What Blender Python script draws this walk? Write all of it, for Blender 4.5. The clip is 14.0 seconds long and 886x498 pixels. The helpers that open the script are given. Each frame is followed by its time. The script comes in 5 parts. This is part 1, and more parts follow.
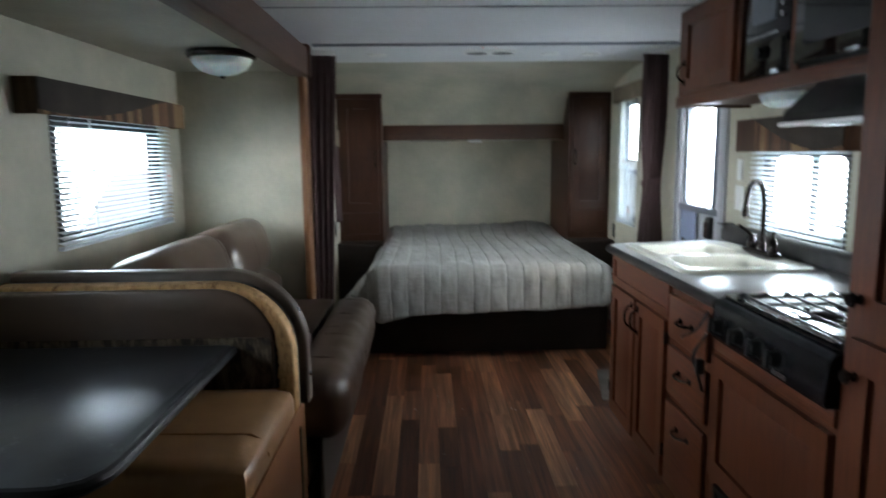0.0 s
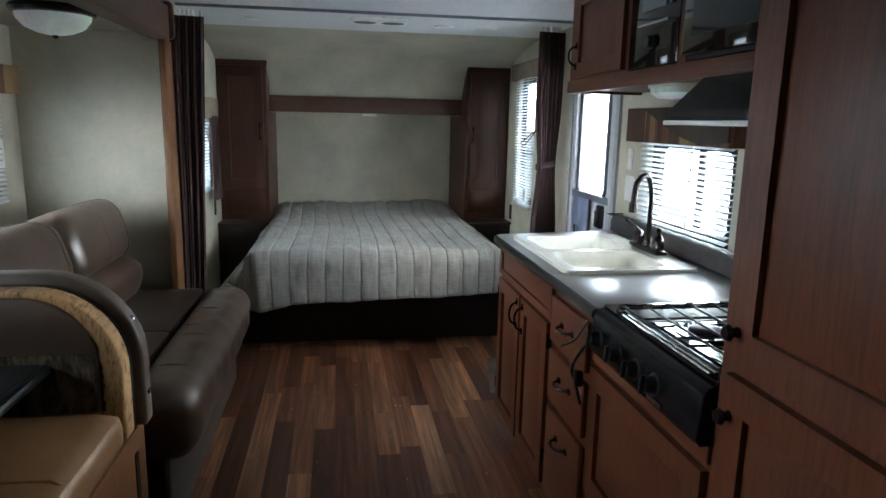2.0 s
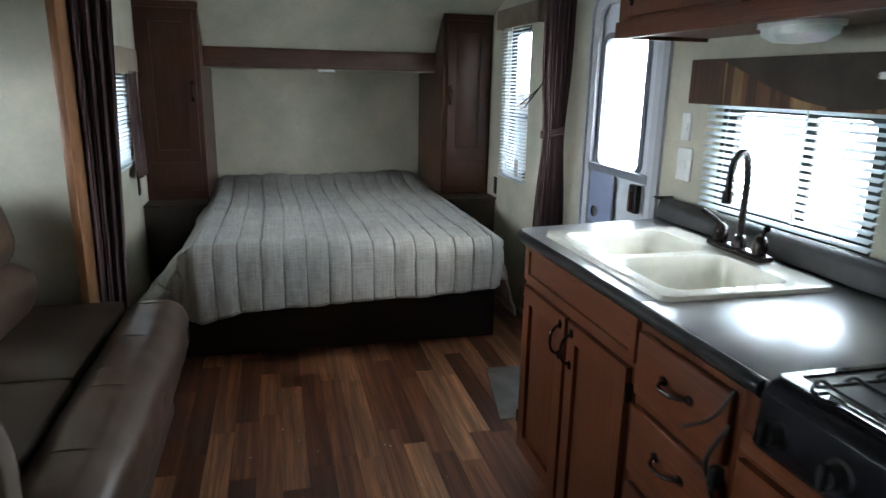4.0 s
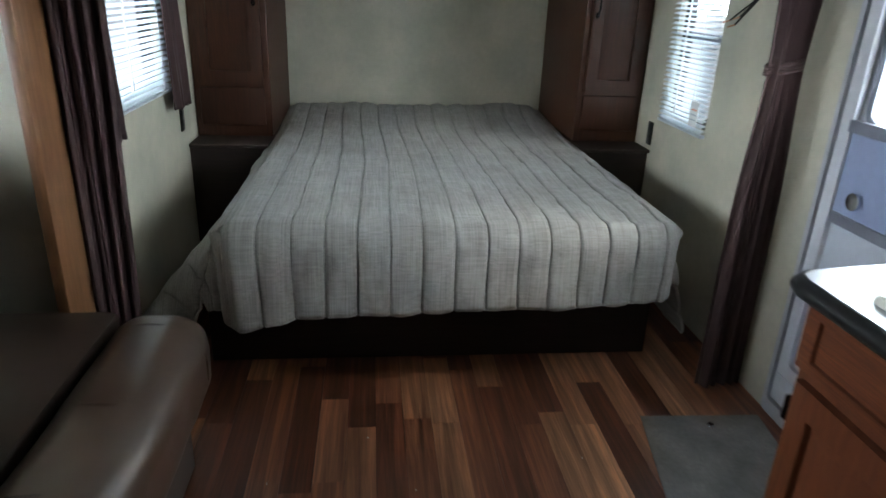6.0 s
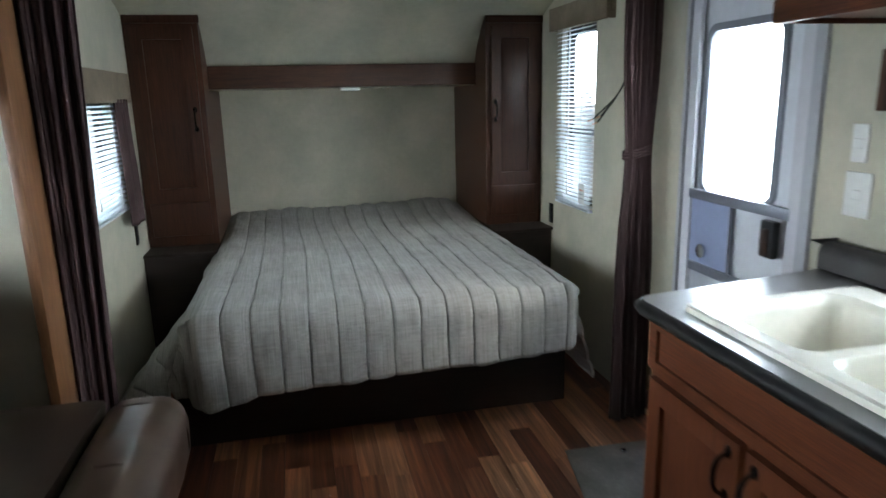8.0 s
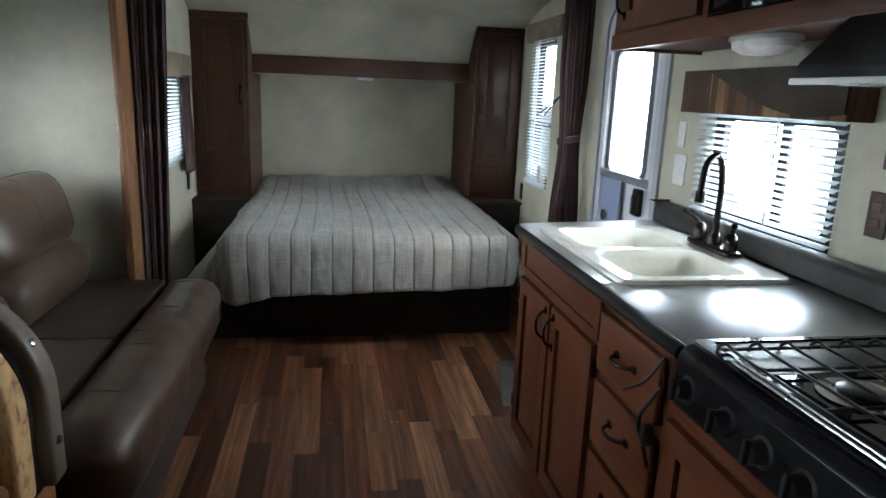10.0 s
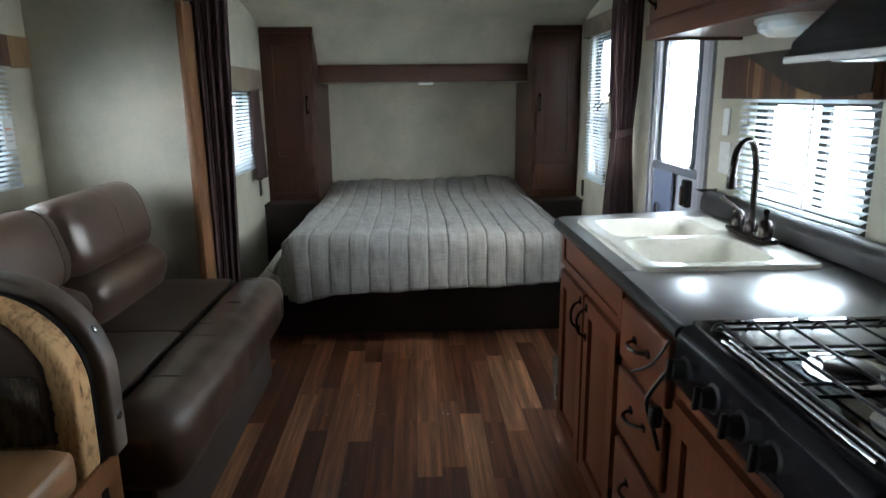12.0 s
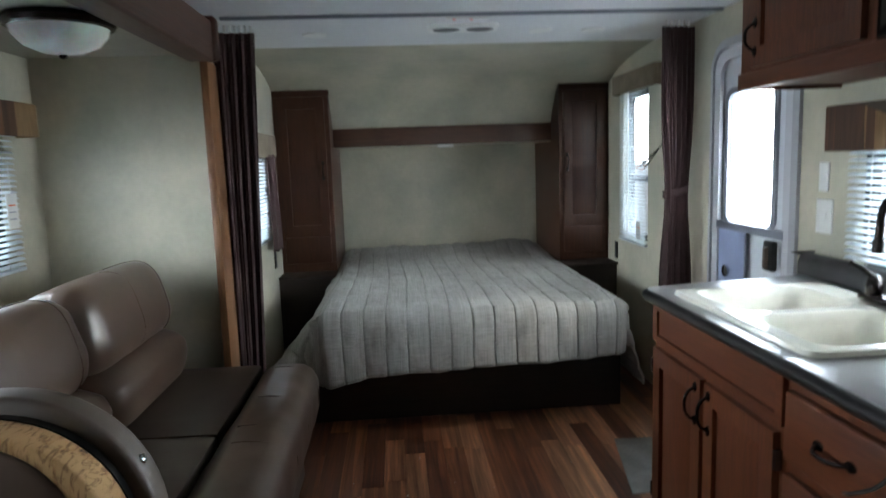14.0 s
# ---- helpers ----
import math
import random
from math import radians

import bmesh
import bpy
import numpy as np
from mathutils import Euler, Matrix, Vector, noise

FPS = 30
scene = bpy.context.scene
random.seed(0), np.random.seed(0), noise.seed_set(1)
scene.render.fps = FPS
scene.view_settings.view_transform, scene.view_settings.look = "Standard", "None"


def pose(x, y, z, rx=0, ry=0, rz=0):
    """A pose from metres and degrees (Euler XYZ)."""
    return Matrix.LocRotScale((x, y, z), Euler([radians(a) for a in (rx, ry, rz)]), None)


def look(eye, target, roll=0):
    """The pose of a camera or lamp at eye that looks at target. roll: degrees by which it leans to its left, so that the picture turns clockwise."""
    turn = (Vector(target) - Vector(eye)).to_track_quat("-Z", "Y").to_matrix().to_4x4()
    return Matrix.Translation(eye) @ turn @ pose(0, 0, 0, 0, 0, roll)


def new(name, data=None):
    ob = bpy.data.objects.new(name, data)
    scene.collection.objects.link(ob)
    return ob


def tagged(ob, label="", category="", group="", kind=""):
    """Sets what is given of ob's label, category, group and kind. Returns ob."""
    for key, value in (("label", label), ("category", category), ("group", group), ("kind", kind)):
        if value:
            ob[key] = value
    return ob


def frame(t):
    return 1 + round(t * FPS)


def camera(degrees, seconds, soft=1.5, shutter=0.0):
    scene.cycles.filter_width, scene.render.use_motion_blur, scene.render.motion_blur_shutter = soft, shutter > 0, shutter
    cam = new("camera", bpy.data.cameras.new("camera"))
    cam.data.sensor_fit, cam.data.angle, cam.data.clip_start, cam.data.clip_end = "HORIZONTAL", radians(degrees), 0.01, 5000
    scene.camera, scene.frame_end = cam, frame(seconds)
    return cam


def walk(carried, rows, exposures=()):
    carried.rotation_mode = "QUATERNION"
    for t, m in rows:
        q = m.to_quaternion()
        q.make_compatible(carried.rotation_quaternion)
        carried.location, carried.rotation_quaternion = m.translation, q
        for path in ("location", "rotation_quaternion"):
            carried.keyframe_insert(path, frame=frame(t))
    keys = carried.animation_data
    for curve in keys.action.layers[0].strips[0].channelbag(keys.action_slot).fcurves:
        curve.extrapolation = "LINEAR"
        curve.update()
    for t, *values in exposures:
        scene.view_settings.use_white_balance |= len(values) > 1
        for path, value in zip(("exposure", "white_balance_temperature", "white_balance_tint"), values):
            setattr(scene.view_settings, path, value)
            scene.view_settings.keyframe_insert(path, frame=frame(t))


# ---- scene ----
cam = camera(68.1, 14.0, 1.5, 0.5)
PATH = [
    (0, (0.186, 0.118, 1.355), (0.232, 2.097, 1.069), -0.6),
    (0.5, (0.233, 0.121, 1.38), (0.426, 2.057, 0.917), -3.2),
    (1, (0.258, 0.144, 1.392), (0.485, 2.059, 0.862), 2.1),
    (1.5, (0.285, 0.226, 1.415), (0.63, 2.147, 0.983), 3.0),
    (2, (0.341, 0.349, 1.419), (0.657, 2.287, 1.039), 1.2),
    (2.5, (0.383, 0.48, 1.421), (0.642, 2.424, 1.031), 2.1),
    (3, (0.31, 0.682, 1.412), (0.65, 2.59, 0.92), 0.0),
    (3.2, (0.249, 0.764, 1.406), (0.656, 2.662, 0.924), 0.1),
    (5.5, (0.254, 1.973, 1.403), (0.762, 3.795, 0.752), 2.3),
    (6, (0.307, 2.243, 1.359), (0.524, 4.09, 0.624), 2.3),
    (6.5, (0.365, 2.456, 1.354), (0.576, 4.331, 0.691), 0.5),
    (7, (0.336, 2.447, 1.351), (0.559, 4.342, 0.751), -0.3),
    (7.5, (0.305, 2.202, 1.379), (0.642, 4.124, 0.94), -0.2),
    (8, (0.257, 1.834, 1.413), (0.678, 3.735, 0.957), -1.4),
    (8.5, (0.318, 1.503, 1.39), (0.684, 3.406, 0.896), 2.3),
    (10.8, (0.415, 0.817, 1.374), (0.697, 2.745, 0.924), 1.7),
    (11, (0.472, 0.824, 1.364), (0.628, 2.762, 0.895), 2.0),
    (11.5, (0.538, 0.813, 1.362), (0.579, 2.748, 0.857), -0.9),
    (12, (0.526, 0.798, 1.371), (0.602, 2.744, 0.917), -0.6),
    (12.5, (0.477, 0.771, 1.387), (0.532, 2.746, 1.073), -1.2),
    (13, (0.394, 0.769, 1.394), (0.489, 2.761, 1.236), -0.7),
    (13.5, (0.295, 0.906, 1.382), (0.392, 2.898, 1.232), 1.5),
    (14, (0.234, 1.124, 1.371), (0.372, 3.101, 1.099), -2.0),
]
walk(cam, [(t, look(eye, target, roll)) for t, eye, target, roll in PATH])

# ---- world and light ----
world = bpy.data.worlds.new("sky")
scene.world = world
world.use_nodes = True
_wn = world.node_tree.nodes
_sky = _wn.new("ShaderNodeTexSky")
_sky.sky_type = "NISHITA"
_sky.sun_disc = False
_sky.sun_elevation, _sky.sun_rotation = radians(38), radians(120)
world.node_tree.links.new(_sky.outputs[0], _wn["Background"].inputs[0])
_wn["Background"].inputs[1].default_value = 0.12

sun = new("sun", bpy.data.lights.new("sun", "SUN"))
sun.data.energy, sun.data.angle, sun.data.color = 1.0, radians(12), (1.0, 0.95, 0.88)
sun.matrix_world = look((20, -10, 17), (0, 0, 0))


def sky_lamp(name, place, aim, wide, high, power, colour=(0.77, 0.90, 1.0)):
    """Daylight of an opening: an area lamp just outside its glass."""
    lamp = new(name, bpy.data.lights.new(name, "AREA"))
    lamp.data.shape, lamp.data.size, lamp.data.size_y = "RECTANGLE", wide, high
    lamp.data.energy, lamp.data.color = power, colour
    lamp.matrix_world = look(place, aim)
    return lamp


# main room: left wall x = XL, right wall x = XR; the slide-out reaches x = XS
XL, XR, XS = -0.548, 1.71, -1.24
ZC, ZS = 1.985, 1.835
YB, YE = -1.7, 6.35
SL0, SL1 = 0.35, 4.0


def opening(name, side, y0, y1, z0, z1, watts, spread=1.0):
    """Sky light of a window: a lamp just outside it, leaning a little down into the room."""
    wall, out = {"right": (XR, 1), "left": (XL, -1), "slide": (XS, -1)}[side]
    y, z, wide, high = (y0 + y1) / 2, (z0 + z1) / 2 + 0.05, y1 - y0 + spread, z1 - z0 + 0.42
    x = wall + out * (0.09 + 0.27 * high)
    sky_lamp(name, (x, y, z), (x - out, y, z - 0.65), wide, high, watts * wide * high)


opening("door_daylight", "right", 3.63, 3.985, 1.05, 1.61, 44.0)
opening("kitchen_daylight", "right", 2.47, 3.09, 0.985, 1.37, 120.0)
opening("bed_right_daylight", "right", 4.875, 5.29, 0.835, 1.745, 34.0)
opening("bed_left_daylight", "left", 4.44, 5.11, 0.945, 1.425, 46.0, 0.6)
opening("slide_daylight", "slide", 2.74, 3.70, 1.02, 1.52, 52.0, 0.5)
# fill lamp for the bench and table, behind an added, unseen window
opening("dinette_fill", "slide", 0.75, 1.95, 0.99, 1.55, 9.0)


# ---- materials ----
def material(name):
    m = bpy.data.materials.new(name)
    m.use_nodes = True
    return m, m.node_tree.nodes, m.node_tree.links, m.node_tree.nodes["Principled BSDF"]


def coords(nodes, links, scale, offset=None):
    geo = nodes.new("ShaderNodeNewGeometry")
    mp = nodes.new("ShaderNodeMapping")
    mp.inputs["Scale"].default_value = scale
    links.new(geo.outputs["Position"], mp.inputs["Vector"])
    return mp.outputs["Vector"]


def noise_tex(nodes, links, vec, scale, detail=4.0, rough=0.55, distortion=0.0):
    n = nodes.new("ShaderNodeTexNoise")
    n.inputs["Scale"].default_value = scale
    n.inputs["Detail"].default_value = detail
    n.inputs["Roughness"].default_value = rough
    n.inputs["Distortion"].default_value = distortion
    if vec is not None:
        links.new(vec, n.inputs["Vector"])
    return n.outputs["Fac"]


def ramp(nodes, links, fac, stops):
    r = nodes.new("ShaderNodeValToRGB")
    el = r.color_ramp.elements
    while len(el) < len(stops):
        el.new(0.5)
    for e, (p, c) in zip(el, stops):
        e.position, e.color = p, (*c, 1)
    links.new(fac, r.inputs["Fac"])
    return r.outputs["Color"]


def mix(nodes, links, a, b, fac, how="MULTIPLY"):
    n = nodes.new("ShaderNodeMix")
    n.data_type, n.blend_type = "RGBA", how
    for sock, v in ((n.inputs[6], a), (n.inputs[7], b), (n.inputs[0], fac)):
        if isinstance(v, (int, float)):
            sock.default_value = v
        elif isinstance(v, tuple):
            sock.default_value = (*v, 1)
        else:
            links.new(v, sock)
    return n.outputs[2]


def bump(nodes, links, bsdf, height, strength, distance=0.002):
    b = nodes.new("ShaderNodeBump")
    b.inputs["Strength"].default_value, b.inputs["Distance"].default_value = strength, distance
    links.new(height, b.inputs["Height"])
    links.new(b.outputs["Normal"], bsdf.inputs["Normal"])


def rough_from(nodes, links, bsdf, fac, lo, hi):
    m = nodes.new("ShaderNodeMapRange")
    m.inputs["To Min"].default_value, m.inputs["To Max"].default_value = lo, hi
    links.new(fac, m.inputs["Value"])
    links.new(m.outputs["Result"], bsdf.inputs["Roughness"])


def blotchy(name, dark, light, fine=60.0, broad=3.0, rough=(0.45, 0.65), relief=0.15, depth=0.001, metal=0.0, stretch=(1, 1, 1), fleck=0.72):
    """A surface with grain and broad stains between two colours."""
    m, n, l, b = material(name)
    v = coords(n, l, stretch)
    big, small = noise_tex(n, l, v, broad, 3), noise_tex(n, l, v, fine, 5)
    c = ramp(n, l, big, ((0.3, dark), (0.7, light)))
    g = ramp(n, l, small, ((0.25, (fleck, fleck, fleck)), (0.75, (1.0, 1.0, 1.0))))
    l.new(mix(n, l, c, g, 1.0), b.inputs["Base Color"])
    rough_from(n, l, b, small, *rough)
    b.inputs["Metallic"].default_value = metal
    if relief:
        bump(n, l, b, small, relief, depth)
    return m


def wood(name, dark, light, axis="z", rough=(0.33, 0.5)):
    m, n, l, b = material(name)
    along = {"x": (0.7, 14, 14), "y": (14, 0.7, 14), "z": (14, 14, 0.7)}[axis]
    v = coords(n, l, along)
    fibre = noise_tex(n, l, v, 6.0, 6, 0.65, 0.6)
    pores = noise_tex(n, l, v, 26.0, 3, 0.6)
    patch = noise_tex(n, l, coords(n, l, (1, 1, 1)), 2.6, 2)
    c = ramp(n, l, fibre, ((0.28, dark), (0.72, light)))
    c = mix(n, l, c, ramp(n, l, pores, ((0.35, (0.6, 0.55, 0.5)), (0.6, (1, 1, 1)))), 0.8)
    c = mix(n, l, c, ramp(n, l, patch, ((0.3, (0.75, 0.72, 0.7)), (0.7, (1, 1, 1)))), 1.0)
    l.new(c, b.inputs["Base Color"])
    rough_from(n, l, b, pores, *rough)
    bump(n, l, b, fibre, 0.12, 0.001)
    return m


def plain(name, colour, rough=0.4, metal=0.0, coat=0.0):
    m, n, l, b = material(name)
    small = noise_tex(n, l, coords(n, l, (1, 1, 1)), 40.0, 4)
    l.new(mix(n, l, colour, ramp(n, l, small, ((0.3, (0.93, 0.93, 0.93)), (0.7, (1, 1, 1)))), 1.0), b.inputs["Base Color"])
    rough_from(n, l, b, small, rough * 0.85, min(1.0, rough * 1.15))
    b.inputs["Metallic"].default_value = metal
    b.inputs["Coat Weight"].default_value = coat
    return m


def leather(name, dark, light, rough=(0.3, 0.45)):
    m, n, l, b = material(name)
    v = coords(n, l, (1, 1, 1))
    vor = n.new("ShaderNodeTexVoronoi")
    vor.inputs["Scale"].default_value = 420.0
    l.new(v, vor.inputs["Vector"])
    broad, crease = noise_tex(n, l, v, 5.0, 4), noise_tex(n, l, v, 17.0, 5, 0.6, 1.2)
    l.new(ramp(n, l, broad, ((0.3, dark), (0.7, light))), b.inputs["Base Color"])
    rough_from(n, l, b, broad, *rough)
    h = mix(n, l, ramp(n, l, vor.outputs["Distance"], ((0.0, (0, 0, 0)), (0.6, (0.25, 0.25, 0.25)))), crease, 0.75, "MIX")
    bump(n, l, b, h, 0.26, 0.0015)
    return m


def woven(name, dark, light, thread=900.0, relief=0.5, rough=0.9):
    """Cloth: crossing threads with slubs, broad fading."""
    m, n, l, b = material(name)
    a = noise_tex(n, l, coords(n, l, (1, 0.03, 0.03)), thread * 0.35, 2)
    c = noise_tex(n, l, coords(n, l, (0.03, 1, 1)), thread * 0.35, 2)
    weave = mix(n, l, a, c, 0.5, "MIX")
    broad = noise_tex(n, l, coords(n, l, (1, 1, 1)), 4.0, 4)
    base = ramp(n, l, weave, ((0.35, dark), (0.62, light)))
    l.new(mix(n, l, base, ramp(n, l, broad, ((0.25, (0.78, 0.76, 0.74)), (0.75, (1, 1, 1)))), 1.0), b.inputs["Base Color"])
    b.inputs["Roughness"].default_value = rough
    b.inputs["Sheen Weight"].default_value = 0.02
    bump(n, l, b, weave, relief, 0.002)
    return m


def striped(name, colours, axis, pitch):
    """Printed cloth with wood-like stripes of uneven width."""
    m, n, l, b = material(name)
    scale = {"x": (1, 0.02, 0.02), "y": (0.02, 1, 0.02)}[axis]
    v = coords(n, l, scale)
    band = n.new("ShaderNodeTexVoronoi")
    band.voronoi_dimensions = "3D"
    band.inputs["Scale"].default_value = 1.0 / pitch
    l.new(v, band.inputs["Vector"])
    sep = n.new("ShaderNodeSeparateColor")
    l.new(band.outputs["Color"], sep.inputs[0])
    stops = [(i / len(colours), c) for i, c in enumerate(colours)]
    col = ramp(n, l, sep.outputs[0], stops)
    fine = noise_tex(n, l, coords(n, l, (40, 40, 2)), 3.0, 4)
    l.new(mix(n, l, col, ramp(n, l, fine, ((0.3, (0.6, 0.58, 0.55)), (0.7, (1, 1, 1)))), 1.0), b.inputs["Base Color"])
    b.inputs["Roughness"].default_value = 0.85
    bump(n, l, b, fine, 0.3, 0.001)
    return m


def bark_print(name, pale, mid, dark, stretch, share):
    """Printed cloth: upright ragged trunks and leaves, pale between dark patches."""
    m, n, l, b = material(name)
    v = coords(n, l, stretch)
    big = noise_tex(n, l, v, 9.0, 5, 0.65, 1.4)
    veins = noise_tex(n, l, v, 34.0, 4, 0.6, 0.8)
    c = ramp(n, l, big, ((share - 0.10, dark), (share, mid), (share + 0.08, pale)))
    c = mix(n, l, c, ramp(n, l, veins, ((0.36, (0.45, 0.40, 0.36)), (0.5, (1, 1, 1)))), 0.9)
    l.new(c, b.inputs["Base Color"])
    b.inputs["Roughness"].default_value = 0.8
    bump(n, l, b, veins, 0.25, 0.001)
    return m


def veined(name, dark, mid, pale):
    """Stone-look laminate: cloudy ground with thin broken pale veins."""
    m, n, l, b = material(name)
    v = coords(n, l, (1, 1, 1))
    cloud, vein, cut = noise_tex(n, l, v, 9.0, 4, 0.55), noise_tex(n, l, v, 6.0, 5, 0.6, 0.5), noise_tex(n, l, v, 5.0, 3)
    base = ramp(n, l, cloud, ((0.35, dark), (0.7, mid)))
    line = ramp(n, l, vein, ((0.488, (0, 0, 0)), (0.498, (1, 1, 1)), (0.508, (0, 0, 0))))
    gate = ramp(n, l, cut, ((0.52, (0, 0, 0)), (0.62, (1, 1, 1))))
    l.new(mix(n, l, base, pale, mix(n, l, line, gate, 1.0), "MIX"), b.inputs["Base Color"])
    rough_from(n, l, b, cloud, 0.30, 0.33)
    b.inputs["Specular IOR Level"].default_value = 1.0
    return m


def plank_vinyl():
    m, n, l, b = material("vinyl planks")
    info = n.new("ShaderNodeObjectInfo")
    shift = n.new("ShaderNodeVectorMath")
    shift.operation = "MULTIPLY_ADD"
    geo = n.new("ShaderNodeNewGeometry")
    l.new(info.outputs["Random"], shift.inputs[0])
    shift.inputs[1].default_value = (7.0, 31.0, 3.0)
    l.new(geo.outputs["Position"], shift.inputs[2])
    mp = n.new("ShaderNodeMapping")
    mp.inputs["Scale"].default_value = (22, 0.9, 1)
    l.new(shift.outputs[0], mp.inputs["Vector"])
    streak = noise_tex(n, l, mp.outputs[0], 1.6, 6, 0.6, 0.5)
    fibre = noise_tex(n, l, mp.outputs[0], 9.0, 4, 0.6)
    tone = ramp(n, l, info.outputs["Random"], ((0.0, (0.11, 0.037, 0.019)), (0.35, (0.20, 0.072, 0.038)), (0.62, (0.30, 0.12, 0.062)), (0.85, (0.44, 0.20, 0.105)), (1.0, (0.52, 0.26, 0.14))))
    c = mix(n, l, tone, ramp(n, l, streak, ((0.28, (0.40, 0.36, 0.34)), (0.5, (0.9, 0.87, 0.85)), (0.72, (1.75, 1.6, 1.45)))), 1.0)
    c = mix(n, l, c, ramp(n, l, fibre, ((0.3, (0.7, 0.68, 0.66)), (0.65, (1, 1, 1)))), 0.8)
    l.new(c, b.inputs["Base Color"])
    rough_from(n, l, b, fibre, 0.34, 0.5)
    bump(n, l, b, fibre, 0.12, 0.0008)
    return m


def glass_mat():
    m, n, l, b = material("window glass")
    b.inputs["Base Color"].default_value = (0.95, 0.97, 0.98, 1)
    b.inputs["Roughness"].default_value = 0.02
    b.inputs["Transmission Weight"].default_value = 1.0
    b.inputs["IOR"].default_value = 1.1
    return m


def dome_glass():
    m, n, l, b = material("frosted glass")
    v = coords(n, l, (1, 1, 1))
    veins = noise_tex(n, l, v, 9.0, 4, 0.6, 1.5)
    l.new(ramp(n, l, veins, ((0.3, (0.62, 0.63, 0.6)), (0.7, (0.85, 0.86, 0.84)))), b.inputs["Base Color"])
    b.inputs["Roughness"].default_value = 0.35
    b.inputs["Subsurface Weight"].default_value = 0.3
    return m


def translucent(name, colour, share):
    """Thin plastic that lets part of the daylight through."""
    m, n, l, b = material(name)
    v = coords(n, l, (1, 1, 1))
    c = ramp(n, l, noise_tex(n, l, v, 14.0, 3), ((0.3, tuple(k * 0.93 for k in colour)), (0.7, colour)))
    l.new(c, b.inputs["Base Color"])
    b.inputs["Roughness"].default_value = 0.45
    thin = n.new("ShaderNodeBsdfTranslucent")
    l.new(c, thin.inputs["Color"])
    both = n.new("ShaderNodeMixShader")
    both.inputs[0].default_value = share
    l.new(b.outputs[0], both.inputs[1])
    l.new(thin.outputs[0], both.inputs[2])
    l.new(both.outputs[0], [k for k in n if k.type == "OUTPUT_MATERIAL"][0].inputs["Surface"])
    return m


WALLPAPER = blotchy("wallpaper", (0.38, 0.365, 0.285), (0.52, 0.475, 0.365), 34, 3.2, (0.5, 0.65), 0.05, 0.0006, fleck=0.9)
CEILING = blotchy("ceiling panel", (0.76, 0.77, 0.79), (0.82, 0.83, 0.85), 120, 2.0, (0.55, 0.75), 0.08, 0.0006)
CHERRY = wood("cherry cabinet", (0.075, 0.020, 0.008), (0.155, 0.046, 0.018))
CHERRY_Y = wood("cherry rail", (0.075, 0.020, 0.008), (0.155, 0.046, 0.018), "y")
CHERRY_X = wood("cherry beam", (0.075, 0.020, 0.008), (0.155, 0.046, 0.018), "x")
for m in (CHERRY, CHERRY_Y, CHERRY_X):
    m.node_tree.nodes["Principled BSDF"].inputs["Specular IOR Level"].default_value = 0.3
ESPRESSO = wood("wardrobe wood", (0.034, 0.012, 0.006), (0.076, 0.027, 0.013))
ESPRESSO.node_tree.nodes["Principled BSDF"].inputs["Specular IOR Level"].default_value = 0.3
TRIMWOOD = wood("light trim wood", (0.155, 0.066, 0.027), (0.28, 0.135, 0.06))
DARKRAIL = wood("dark cherry header", (0.05, 0.019, 0.010), (0.105, 0.042, 0.021), "y", (0.4, 0.6))
DARKBEAM = wood("dark cherry shelf beam", (0.05, 0.019, 0.010), (0.105, 0.042, 0.021), "x", (0.4, 0.6))
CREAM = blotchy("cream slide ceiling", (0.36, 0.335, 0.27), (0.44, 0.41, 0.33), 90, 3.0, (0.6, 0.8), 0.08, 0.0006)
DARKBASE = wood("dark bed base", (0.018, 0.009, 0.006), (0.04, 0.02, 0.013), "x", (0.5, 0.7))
VINYL = plank_vinyl()
SUBFLOOR = blotchy("subfloor", (0.03, 0.015, 0.01), (0.05, 0.025, 0.016), 40, 4)
LEATHER = leather("brown leather", (0.046, 0.026, 0.017), (0.078, 0.045, 0.030), (0.30, 0.34))
LEATHER.node_tree.nodes["Principled BSDF"].inputs["Specular IOR Level"].default_value = 1.0
LEATHER.node_tree.nodes["Principled BSDF"].inputs["Specular Tint"].default_value = (1.0, 0.94, 0.87, 1)
SUEDE = leather("matt dark seat cover", (0.028, 0.017, 0.012), (0.046, 0.029, 0.020), (0.32, 0.38))
TAN = leather("tan leather", (0.25, 0.118, 0.048), (0.38, 0.195, 0.084), (0.31, 0.36))
TAN.node_tree.nodes["Principled BSDF"].inputs["Specular IOR Level"].default_value = 0.75
SKIRT = leather("skirt vinyl", (0.085, 0.07, 0.06), (0.12, 0.10, 0.088), (0.35, 0.45))
BAND = leather("grey brown vinyl", (0.085, 0.063, 0.048), (0.12, 0.092, 0.073), (0.36, 0.45))
QUILT = woven("quilt cloth", (0.265, 0.253, 0.232), (0.405, 0.388, 0.358), 520, 0.6)
CURTAIN = woven("plum brown curtain", (0.030, 0.011, 0.010), (0.052, 0.020, 0.019), 1100, 0.3, 0.8)
TANCLOTH = woven("tan valance cloth", (0.16, 0.125, 0.085), (0.25, 0.20, 0.14), 900, 0.4)
DARKCLOTH = woven("dark swag cloth", (0.025, 0.018, 0.013), (0.05, 0.037, 0.027), 900, 0.4)
STRIPES_Y = striped("striped print along y", ((0.13, 0.055, 0.028), (0.05, 0.026, 0.016), (0.30, 0.19, 0.09), (0.16, 0.07, 0.036), (0.07, 0.034, 0.02)), "y", 0.05)
